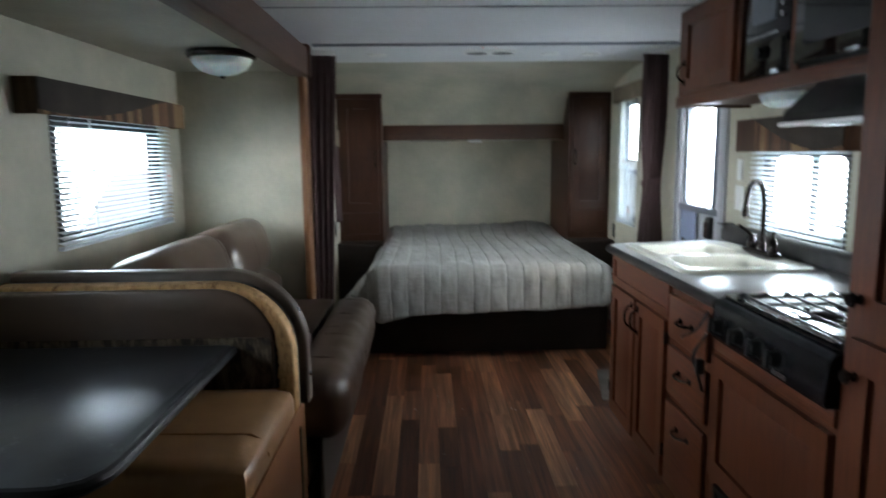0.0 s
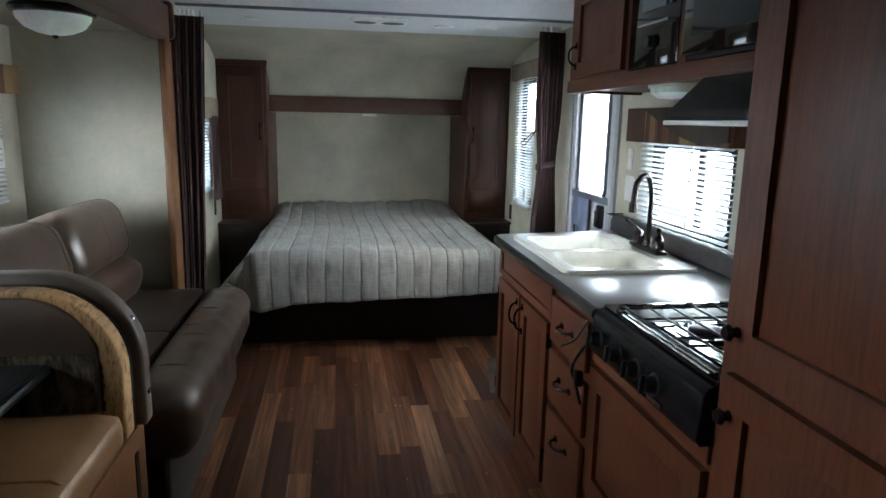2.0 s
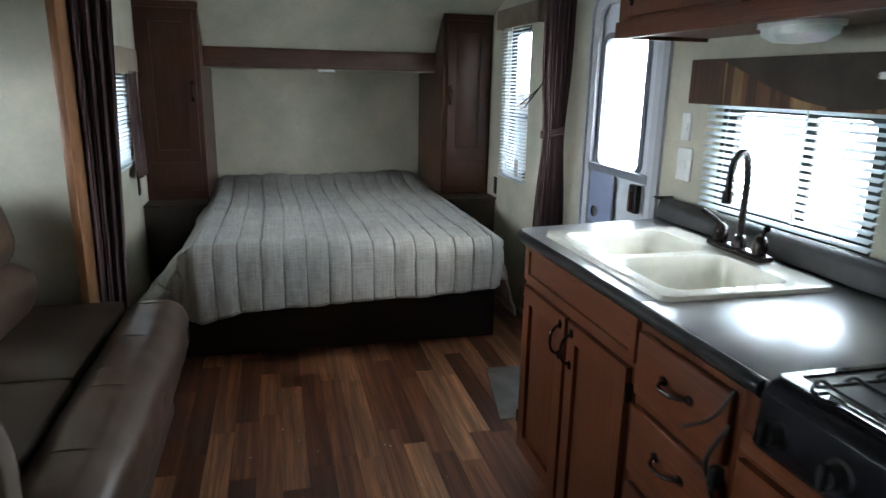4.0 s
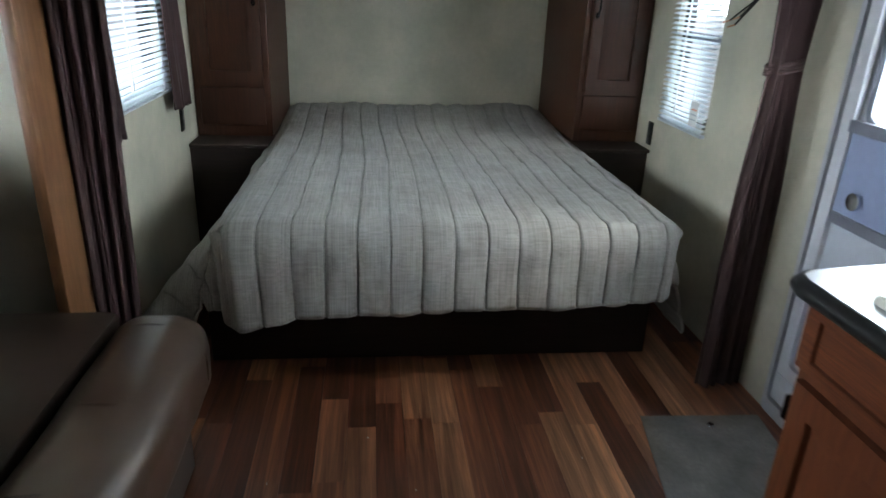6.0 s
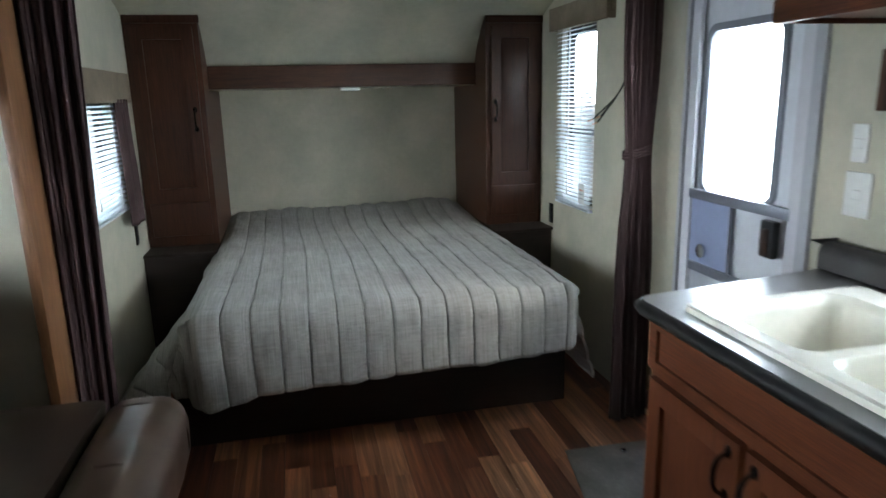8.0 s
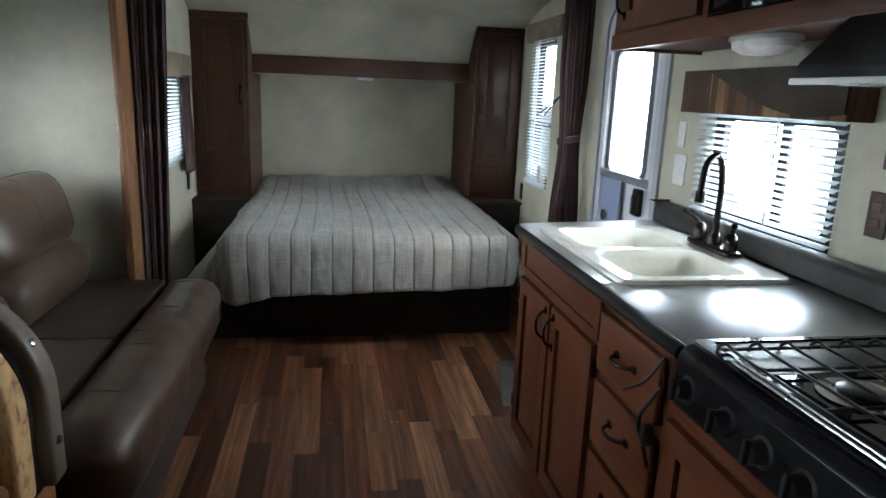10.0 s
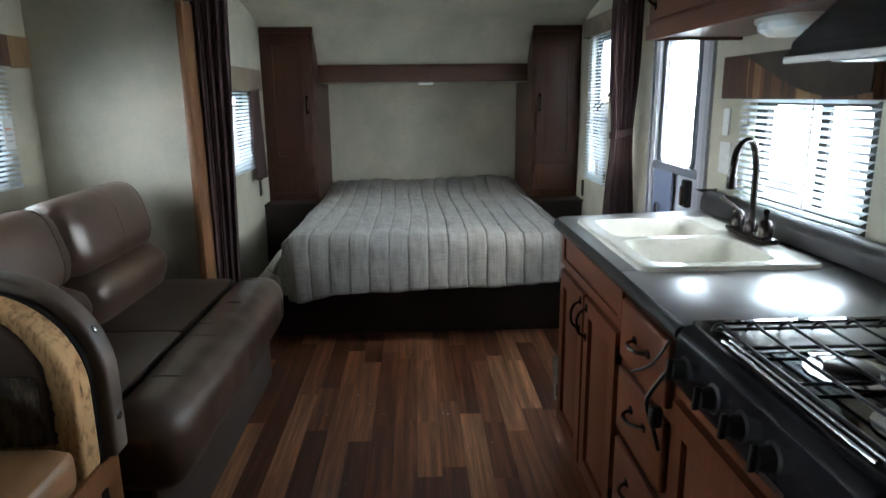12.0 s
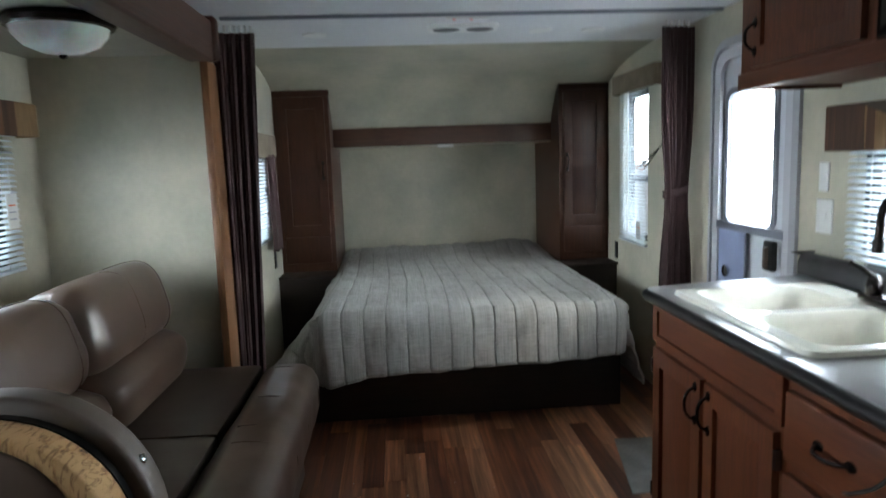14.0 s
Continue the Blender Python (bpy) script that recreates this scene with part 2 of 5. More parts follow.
STRIPES_X = bark_print("trunk print", (0.17, 0.13, 0.085), (0.085, 0.06, 0.038), (0.025, 0.015, 0.011), (2.6, 1.0, 0.6), 0.50)
COUNTER = blotchy("charcoal laminate", (0.045, 0.042, 0.040), (0.085, 0.08, 0.075), 150, 14, (0.30, 0.34), 0.03, 0.0004)
COUNTER.node_tree.nodes["Principled BSDF"].inputs["Specular IOR Level"].default_value = 1.0
COUNTER.node_tree.nodes["Principled BSDF"].inputs["Coat Weight"].default_value = 1.0
COUNTER.node_tree.nodes["Principled BSDF"].inputs["Coat IOR"].default_value = 1.7
COUNTER.node_tree.nodes["Principled BSDF"].inputs["Coat Roughness"].default_value = 0.3
SPLASH = blotchy("dark splashback laminate", (0.018, 0.016, 0.015), (0.04, 0.036, 0.033), 150, 14, (0.42, 0.52), 0.03, 0.0004)
TABLETOP = veined("black marbled laminate", (0.010, 0.012, 0.016), (0.035, 0.038, 0.045), (0.15, 0.155, 0.16))
ENAMEL = plain("cream sink enamel", (0.88, 0.85, 0.75), 0.14, 0.0, 0.3)
BLACK = plain("black enamel", (0.008, 0.008, 0.009), 0.06)
STOVEFRONT = plain("satin black enamel", (0.007, 0.007, 0.008), 0.22)
STOVEFRONT.node_tree.nodes["Principled BSDF"].inputs["Specular IOR Level"].default_value = 0.12
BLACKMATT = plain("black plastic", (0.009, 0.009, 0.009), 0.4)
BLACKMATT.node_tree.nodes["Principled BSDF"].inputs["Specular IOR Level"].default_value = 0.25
BRONZE = plain("dark bronze metal", (0.035, 0.028, 0.026), 0.25, 0.75)
IRON = plain("black iron", (0.03, 0.03, 0.033), 0.3, 0.6)
CHROME = plain("steel", (0.55, 0.56, 0.58), 0.2, 1.0)
ALU = plain("grey aluminium", (0.24, 0.25, 0.29), 0.4, 0.5)
# both door frame greys are lightened to carry glare from the door window
DOORALU = plain("satin aluminium door frame", (0.40, 0.40, 0.43), 0.4, 0.2)
DOORGLARE = plain("grey door frame paled for glare", (0.54, 0.54, 0.57), 0.4)
DOORWHITE = plain("white door skin", (0.66, 0.68, 0.72), 0.4)
WHITE = plain("white plastic", (0.78, 0.78, 0.76), 0.4)
SLATWHITE = translucent("white blind", (0.72, 0.77, 0.80), 0.55)
BROWNPLATE = plain("brown plastic plate", (0.06, 0.032, 0.024), 0.4)
GLASS = glass_mat()
DOME = dome_glass()
VENTDARK = plain("dark vent mesh", (0.10, 0.10, 0.11), 0.6)
HEM = woven("pale hem cloth", (0.42, 0.39, 0.36), (0.55, 0.52, 0.49), 700, 0.4)
MATGREY = blotchy("grey step cover", (0.16, 0.15, 0.135), (0.27, 0.255, 0.23), 90, 8, (0.5, 0.7), 0.2, 0.001)
SCREEN = plain("grey screen panel", (0.42, 0.44, 0.48), 0.5)
BLUEPANE = plain("bluish clear plastic", (0.27, 0.31, 0.45), 0.35)
DISPLAY = plain("grey display glass", (0.15, 0.16, 0.18), 0.25)
ORANGE = plain("orange tag print", (0.75, 0.22, 0.10), 0.6)
REDLAMP = plain("red indicator", (0.8, 0.12, 0.05), 0.4)
COPPER = plain("bare copper wire", (0.6, 0.28, 0.16), 0.4, 0.8)


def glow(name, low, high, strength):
    """Self-lit stand-in for hazy distance: soft bands of pale grey and white that give off light."""
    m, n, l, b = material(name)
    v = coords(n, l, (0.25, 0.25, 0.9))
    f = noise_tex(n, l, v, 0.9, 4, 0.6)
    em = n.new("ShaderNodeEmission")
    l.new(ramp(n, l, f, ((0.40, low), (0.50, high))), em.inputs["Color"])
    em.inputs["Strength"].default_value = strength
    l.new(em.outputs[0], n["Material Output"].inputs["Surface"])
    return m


GLOW_DISTANCE = glow("glowing distance", (0.30, 0.36, 0.42), (0.95, 0.98, 1.0), 14.0)
GRAVEL = blotchy("gravel", (0.42, 0.41, 0.39), (0.62, 0.60, 0.57), 30, 0.5, (0.8, 0.95))
OUTSIDE = blotchy("trailer skin", (0.6, 0.6, 0.6), (0.7, 0.7, 0.7), 10, 1)


# ---- mesh helpers ----
def finish(bm, name, mat, smooth=35):
    bmesh.ops.recalc_face_normals(bm, faces=bm.faces[:])
    me = bpy.data.meshes.new(name)
    bm.to_mesh(me)
    bm.free()
    me.materials.append(mat)
    if smooth:
        for p in me.polygons:
            p.use_smooth = True
        me.set_sharp_from_angle(angle=radians(smooth))
    return me


def thing(name, place, label, category, group="", kind=""):
    ob = new(name)
    ob.location = place
    ob.empty_display_size = 0.05
    return tagged(ob, label, category, group, kind)


def part(name, bm, mat, parent=None, label="", smooth=35):
    ob = new(name, finish(bm, name, mat, smooth) if isinstance(bm, bmesh.types.BMesh) else bm)
    if parent is not None:
        ob.parent = parent
        if parent.type == "EMPTY":
            ob.matrix_parent_inverse = Matrix.Translation(-parent.location)
    return tagged(ob, label)


def structure(name, bm, mat, label, category, smooth=35):
    return tagged(part(name, bm, mat, None, label, smooth), label, category, kind="structure")


def join(*bms):
    out = bmesh.new()
    for b in bms:
        me = bpy.data.meshes.new("tmp")
        b.to_mesh(me)
        b.free()
        out.from_mesh(me)
        bpy.data.meshes.remove(me)
    return out


def box(lo, hi, bevel=0.0, seg=2):
    bm = bmesh.new()
    lo, hi = [min(a, b) for a, b in zip(lo, hi)], [max(a, b) for a, b in zip(lo, hi)]
    vs = [bm.verts.new((x, y, z)) for x in (lo[0], hi[0]) for y in (lo[1], hi[1]) for z in (lo[2], hi[2])]
    for q in ((0, 1, 3, 2), (4, 6, 7, 5), (0, 4, 5, 1), (2, 3, 7, 6), (0, 2, 6, 4), (1, 5, 7, 3)):
        bm.faces.new([vs[i] for i in q])
    if bevel:
        bmesh.ops.bevel(bm, geom=bm.edges[:], offset=bevel, segments=seg, profile=0.5, affect="EDGES")
    return bm


def prism(poly, axis, a, b, bevel=0.0, seg=2):
    """A polygon in the two axes other than the given one (in x, y, z order), drawn out from a to b."""
    bm = bmesh.new()

    def place(p, w):
        return {"x": (w, p[0], p[1]), "y": (p[0], w, p[1]), "z": (p[0], p[1], w)}[axis]
    lo, hi = [bm.verts.new(place(p, a)) for p in poly], [bm.verts.new(place(p, b)) for p in poly]
    bm.faces.new(lo)
    bm.faces.new(hi[::-1])
    for i in range(len(poly)):
        j = (i + 1) % len(poly)
        bm.faces.new((lo[i], hi[i], hi[j], lo[j]))
    bmesh.ops.recalc_face_normals(bm, faces=bm.faces[:])
    if bevel:
        bmesh.ops.bevel(bm, geom=bm.edges[:], offset=bevel, segments=seg, profile=0.5, affect="EDGES")
    return bm


def rounded_rect(u0, u1, v0, v1, r, n=6):
    rs = r if isinstance(r, (tuple, list)) else (r, r, r, r)   # corners: low-low, high-low, high-high, low-high
    pts = []
    for (cu, cv, a0), q in zip(((u0, v0, 180), (u1, v0, 270), (u1, v1, 0), (u0, v1, 90)), rs):
        ou, ov = cu + (q if cu == u0 else -q), cv + (q if cv == v0 else -q)
        for i in range(n + 1):
            a = radians(a0 + 90 * i / n)
            pts.append((ou + q * math.cos(a), ov + q * math.sin(a)))
            if q == 0:
                break
    return pts


def ring_prism(outer, inner, axis, a, b):
    """A frame: the band between two loops of as many points, drawn out from a to b."""
    bm = bmesh.new()

    def place(p, w):
        return {"x": (w, p[0], p[1]), "y": (p[0], w, p[1]), "z": (p[0], p[1], w)}[axis]
    rows = [[bm.verts.new(place(p, w)) for p in loop] for loop, w in ((outer, a), (outer, b), (inner, b), (inner, a))]
    k = len(outer)
    for r in range(4):
        s = rows[(r + 1) % 4]
        for i in range(k):
            bm.faces.new((rows[r][i], rows[r][(i + 1) % k], s[(i + 1) % k], s[i]))
    return bm


def cushion(lo, hi, r=0.05, n=12, puff=(0, 0, 0), wrinkle=0.0, seed=0.0):
    """A stuffed block with rounded edges; puff swells the middle of each pair of sides."""
    bm = bmesh.new()
    c = Vector([(a + b) / 2 for a, b in zip(lo, hi)])
    h = Vector([abs(b - a) / 2 for a, b in zip(lo, hi)])
    seen = {}

    def vert(p):
        key = tuple(round(k, 5) for k in p)
        if key not in seen:
            q = Vector([p[i] * h[i] for i in range(3)])
            core = Vector([max(-h[i] + r, min(h[i] - r, q[i])) for i in range(3)])
            d = q - core
            if d.length > 1e-9:
                q = core + d.normalized() * min(r, max(abs(k) for k in d) if d.length else r)
            for i in range(3):
                j, k = (i + 1) % 3, (i + 2) % 3
                q[i] += puff[i] * p[i] * (1 - p[j] ** 2) * (1 - p[k] ** 2)
            w = q + c
            if wrinkle:
                w = w + Vector((noise.noise(w * 9 + Vector((seed, 0, 0))), noise.noise(w * 9 + Vector((0, seed, 5))), noise.noise(w * 11 + Vector((5, 0, seed))))) * wrinkle
            seen[key] = bm.verts.new(w)
        return seen[key]
    for axis in range(3):
        for side in (-1, 1):
            for i in range(n):
                for j in range(n):
                    quad = []
                    for di, dj in ((0, 0), (1, 0), (1, 1), (0, 1)):
                        p = [0, 0, 0]
                        p[axis] = side
                        p[(axis + 1) % 3], p[(axis + 2) % 3] = -1 + 2 * (i + di) / n, -1 + 2 * (j + dj) / n
                        quad.append(vert(p))
                    if len(set(quad)) == 4:
                        bm.faces.new(quad)
    return bm


def tube(points, r, seg=8, closed=False):
    bm = bmesh.new()
    pts = [Vector(p) for p in points]
    rings = []
    side = None
    for i, p in enumerate(pts):
        d = (pts[min(i + 1, len(pts) - 1)] - pts[max(i - 1, 0)]).normalized()
        if side is None:
            side = d.orthogonal().normalized()
        side = (side - d * side.dot(d)).normalized()
        up = d.cross(side)
        rr = r[i] if isinstance(r, (list, tuple)) else r
        rings.append([bm.verts.new(p + (side * math.cos(2 * math.pi * k / seg) + up * math.sin(2 * math.pi * k / seg)) * rr) for k in range(seg)])
    for a, b in zip(rings, rings[1:]):
        for k in range(seg):
            bm.faces.new((a[k], a[(k + 1) % seg], b[(k + 1) % seg], b[k]))
    bm.faces.new(rings[0][::-1])
    bm.faces.new(rings[-1])
    return bm


def lathe(profile, centre, seg=32, axis="z", squash=(1, 1)):
    """A turned shape: profile of (radius, height) about an axis through the centre."""
    bm = bmesh.new()
    rings = []
    for rad, hgt in profile:
        ring = []
        for k in range(seg):
            a = 2 * math.pi * k / seg
            u, v = rad * math.cos(a) * squash[0], rad * math.sin(a) * squash[1]
            off = {"z": (u, v, hgt), "x": (hgt, u, v), "y": (v, hgt, u)}[axis]
            ring.append(bm.verts.new(Vector(centre) + Vector(off)))
        rings.append(ring)
    for a, b in zip(rings, rings[1:]):
        for k in range(seg):
            bm.faces.new((a[k], a[(k + 1) % seg], b[(k + 1) % seg], b[k]))
    for ring in (rings[0], rings[-1]):
        bm.faces.new(ring)
    bmesh.ops.remove_doubles(bm, verts=bm.verts[:], dist=1e-5)
    return bm


def curve_pts(pts, steps=8):
    """A smooth line through the points."""
    p = [Vector(q) for q in pts]
    p = [p[0] * 2 - p[1], *p, p[-1] * 2 - p[-2]]
    out = []
    for i in range(1, len(p) - 2):
        for k in range(steps):
            t = k / steps
            out.append(0.5 * ((2 * p[i]) + (p[i + 1] - p[i - 1]) * t + (2 * p[i - 1] - 5 * p[i] + 4 * p[i + 1] - p[i + 2]) * t * t + (3 * p[i] - p[i - 1] - 3 * p[i + 1] + p[i + 2]) * t ** 3))
    return out + [p[-2]]


FACE_MX = Matrix(((0, 0, -1, 0), (-1, 0, 0, 0), (0, 1, 0, 0), (0, 0, 0, 1)))   # u = -y, v = z, out = -x
FACE_MY = Matrix(((1, 0, 0, 0), (0, 0, -1, 0), (0, 1, 0, 0), (0, 0, 0, 1)))    # u = x, v = z, out = -y


def facing(bm, face, place):
    bm.transform(Matrix.Translation(place) @ face)
    return bm


def wall_with_holes(u0, u1, v0, v1, holes, axis, a, b):
    """A thick wall, cut into blocks round rectangular openings (u0, u1, v0, v1)."""
    us = sorted({u0, u1, *[h[0] for h in holes], *[h[1] for h in holes]})
    vs = sorted({v0, v1, *[h[2] for h in holes], *[h[3] for h in holes]})
    nu, nv = len(us) - 1, len(vs) - 1
    solid = [[not any(h[0] - 1e-6 <= us[i] and us[i + 1] <= h[1] + 1e-6 and h[2] - 1e-6 <= vs[j] and vs[j + 1] <= h[3] + 1e-6 for h in holes) for j in range(nv)] for i in range(nu)]
    bm = bmesh.new()
    cache = {}

    def vert(i, j, w):
        if (i, j, w) not in cache:
            p, q = us[i], vs[j]
            cache[i, j, w] = bm.verts.new({"x": (w, p, q), "y": (p, w, q)}[axis])
        return cache[i, j, w]
    for i in range(nu):
        for j in range(nv):
            if not solid[i][j]:
                continue
            for w in (a, b):
                bm.faces.new((vert(i, j, w), vert(i + 1, j, w), vert(i + 1, j + 1, w), vert(i, j + 1, w)))
            for di, dj, e in ((-1, 0, ((i, j), (i, j + 1))), (1, 0, ((i + 1, j), (i + 1, j + 1))), (0, -1, ((i, j), (i + 1, j))), (0, 1, ((i, j + 1), (i + 1, j + 1)))):
                k, m = i + di, j + dj
                if not (0 <= k < nu and 0 <= m < nv and solid[k][m]):
                    bm.faces.new((vert(*e[0], a), vert(*e[1], a), vert(*e[1], b), vert(*e[0], b)))
    return bm


# ---- the shell ----
KW = (2.45, 3.13, 0.985, 1.37)      # kitchen window: y0, y1, z0, z1
RW = (4.875, 5.29, 0.835, 1.745)      # bedside window in the right wall
LW = (4.42, 5.145, 0.945, 1.425)      # bedside window in the left wall
SW = (2.67, 3.76, 1.02, 1.52)      # slide-out window
DW = (0.75, 1.95, 0.99, 1.55)      # dinette window, unseen, added to let fill light in
DOOR = (3.46, 4.085, 0.06, 1.815)    # entrance door opening
T = 0.06

structure("floor", box((XL - 0.1, YB - 0.1, -0.08), (XR + 0.1, YE + 0.1, -0.004)), SUBFLOOR, "dark subfloor sheet under the vinyl planks", "floor")
structure("wall_right", wall_with_holes(YB, YE, 0, ZC, [KW, RW, DOOR], "x", XR, XR + T), WALLPAPER, "mottled beige wallpapered side wall with windows and door", "wall")
structure("wall_left", wall_with_holes(YB, YE, 0, ZC, [LW, (SL0, SL1, 0.0, ZS)], "x", XL, XL - T), WALLPAPER, "mottled beige wallpapered side wall with the slide-out opening", "wall")
structure("wall_slide_back", wall_with_holes(SL0 - T, SL1 + T, -0.05, ZS, [SW, DW], "x", XS, XS - T), WALLPAPER, "beige wallpapered back wall of the slide-out with a window", "wall")
structure("wall_slide_end", box((XS, SL1 - 0.004, -0.05), (-0.5335, SL1 - 0.001, ZS)), WALLPAPER, "pale beige wallpapered end wall of the slide-out", "wall")
structure("wall_slide_near", box((XS, SL0 - T, -0.05), (XL - T - 0.001, SL0, ZS)), WALLPAPER, "beige wallpapered end wall of the slide-out", "wall")
structure("wall_head", box((XL, YE, 0), (XR, YE + T, 1.62)), WALLPAPER, "mottled beige headboard wall behind the bed", "wall")
structure("wall_rear", box((XL, YB - T, 0), (XR, YB, ZC)), WALLPAPER, "beige rear wall behind the dinette", "wall")
structure("floor_slide", box((XS, SL0, -0.05), (XL - T, SL1, 0.004)), SUBFLOOR, "dark floor of the slide-out", "floor")

nose = [(4.78, ZC), (5.0, 1.972), (5.2, 1.95), (5.4, 1.913), (5.56, 1.86), (5.68, 1.785), (5.77, 1.695), (5.83, 1.59)]
structure("ceiling", box((XL - T, YB - T, ZC), (XR + T, 4.78, ZC + 0.05)), CEILING, "white ceiling panel", "ceiling")
structure("ceiling_nose", prism(nose + [(6.5, 1.59), (6.5, 2.05), (4.78, 2.05)], "x", XL, XR), WALLPAPER, "wallpapered ceiling curving down to the headboard beam", "ceiling", 50)
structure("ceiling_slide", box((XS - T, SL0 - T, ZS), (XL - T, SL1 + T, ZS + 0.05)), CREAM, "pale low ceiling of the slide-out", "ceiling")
for y in (1.05, 2.05, 3.06):
    structure("trim", box((XL, y - 0.006, ZC - 0.003), (XR, y + 0.006, ZC - 0.0002)), ALU, "thin seam strip across the ceiling", "trim")

# shelf and beam over the head of the bed
structure("beam", box((-0.18, 5.78, 1.475), (1.36, 5.82, 1.60), 0.004), DARKBEAM, "dark cherry beam across the head of the bed", "beam")
structure("trim_shelf", box((-0.18, 5.82, 1.475), (1.36, YE, 1.50)), WALLPAPER, "wallpapered underside behind the beam", "trim")
# slide-out surround
structure("trim_header", box((XL - 0.03, SL0, 1.795), (-0.475, 3.93, 1.958), 0.012, 3), DARKRAIL, "dark cherry header along the slide-out opening", "trim")
structure("trim_header_end", box((XL - 0.01, 3.93, 1.80), (-0.462, 4.0, 1.98), 0.02, 3), ESPRESSO, "rounded cherry end block of the slide-out header", "trim")
structure("trim_jamb", box((XL + 0.001, 4.001, 0.0), (-0.533, 4.068, 1.80), 0.004), WALLPAPER, "wallpapered post beside the slide-out", "trim")
structure("trim_post", box((-0.5325, 3.915, 0.0), (-0.50, 4.068, 1.798), 0.004), TRIMWOOD, "light wood strip along the slide-out post", "trim")
structure("trim_slide_sill", box((XL - 0.02, SL0, 0.0), (-0.29, SL1 - 0.03, 0.05), 0.006), LEATHER, "dark lip of the slide-out floor", "trim")


# ---- windows with blinds ----
def slat_mesh(length, depth=0.024):
    bm = bmesh.new()
    n = 4
    rows = []
    for s in (0, length):
        top = [bm.verts.new((s, -depth / 2 + depth * i / n, 0.0025 * (1 - (2 * i / n - 1) ** 2))) for i in range(n + 1)]
        bot = [bm.verts.new((s, -depth / 2 + depth * i / n, 0.0025 * (1 - (2 * i / n - 1) ** 2) - 0.0009)) for i in range(n + 1)]
        rows.append((top, bot))
    for i in range(n):
        bm.faces.new((rows[0][0][i], rows[0][0][i + 1], rows[1][0][i + 1], rows[1][0][i]))
        bm.faces.new((rows[0][1][i], rows[1][1][i], rows[1][1][i + 1], rows[0][1][i + 1]))
    return finish(bm, "slat", SLATWHITE, 60)


def window(number, y0, y1, z0, z1, wall, inward, label, mullion=None, tilt=20, over=0.012, side=0.05):
    """A window in a side wall: black frame, glass, and a mini blind on the room's side. inward: +1 or -1 along x."""
    w = thing("window_" + str(number), (wall, (y0 + y1) / 2, z0), label, "window", kind="structure")
    out = wall - inward * 0.055
    o, i = rounded_rect(y0, y1, z0, z1, 0.03), rounded_rect(y0 + side, y1 - side, z0 + 0.04, z1 - 0.04, 0.03)
    part("window_frame", ring_prism(o, i, "x", wall - inward * 0.058, wall - inward * 0.03), BLACKMATT, w, "black metal window frame")
    g = part("pane", box((out - 0.002, y0 + 0.02, z0 + 0.02), (out + 0.002, y1 - 0.02, z1 - 0.02)), GLASS, w, "clear glass pane")
    g.visible_shadow = False
    if mullion:
        part("mullion", box((out - 0.006, mullion - 0.022, z0 + 0.02), (out + 0.008, mullion + 0.022, z1 - 0.02)), BLACKMATT, w)
    b = thing("mini_blind", (wall + inward * 0.012, (y0 + y1) / 2, z1), "white slatted mini blind hanging in front of a window", "blind", "mini blinds")
    x = wall + inward * 0.014
    part("head_rail", box((x - 0.012, y0 - over - 0.003, z1 - 0.002), (x + 0.012, y1 + over + 0.003, z1 + 0.022), 0.002), SLATWHITE, b)
    part("bottom_rail", box((x - 0.012, y0 - over, z0 - 0.022), (x + 0.012, y1 + over, z0 - 0.008), 0.003), SLATWHITE, b)
    me = slat_mesh(y1 - y0 + 2 * over)
    n = int((z1 - z0) / 0.0205)
    for k in range(n):
        s = part("slat", me, None, b)
        z = z0 + 0.004 + (z1 - z0 - 0.006) * k / (n - 1)
        s.matrix_basis = Matrix.Translation((x, y0 - over, z)) @ pose(0, 0, 0, 0, 0, 90) @ pose(0, 0, 0, inward * (tilt + 2.5 * math.sin(k * 1.7)))
    for y in (y0 + 0.1, y1 - 0.1):
        part("ladder_cord", tube([(x + inward * 0.0125, y, z0 - 0.012), (x + inward * 0.0125, y, z1)], 0.0011, 5), WHITE, b)
    wand = part("wand", tube([(x + inward * 0.02, y0 + 0.24, z1), (x + inward * 0.024, y0 + 0.235, z0 + 0.08)], 0.0035, 6), WHITE, b, "clear plastic tilt wand")
    part("wand_tip", tube([(x + inward * 0.024, y0 + 0.235, z0 + 0.08), (x + inward * 0.024, y0 + 0.235, z0 + 0.045)], 0.0055, 8), WHITE, wand)
    return w


window(1, *KW, XR, -1, "black framed kitchen window over the sink counter", 2.76, side=0.07)
window(2, *RW, XR, -1, "tall narrow window beside the bed")
tall = bpy.data.objects["window_2"]
part("meeting_rail", box((XR + 0.045, RW[0] + 0.03, 1.19), (XR + 0.062, RW[1] - 0.03, 1.225), 0.002, 1), ALU, tall)
window(3, *LW, XL, 1, "black framed window beside the bed", side=0.08)
window(4, *SW, XS, 1, "wide black framed window above the sofa", side=0.10)
# never in view; added to go with the fill lamp outside it
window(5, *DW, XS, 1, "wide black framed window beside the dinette")


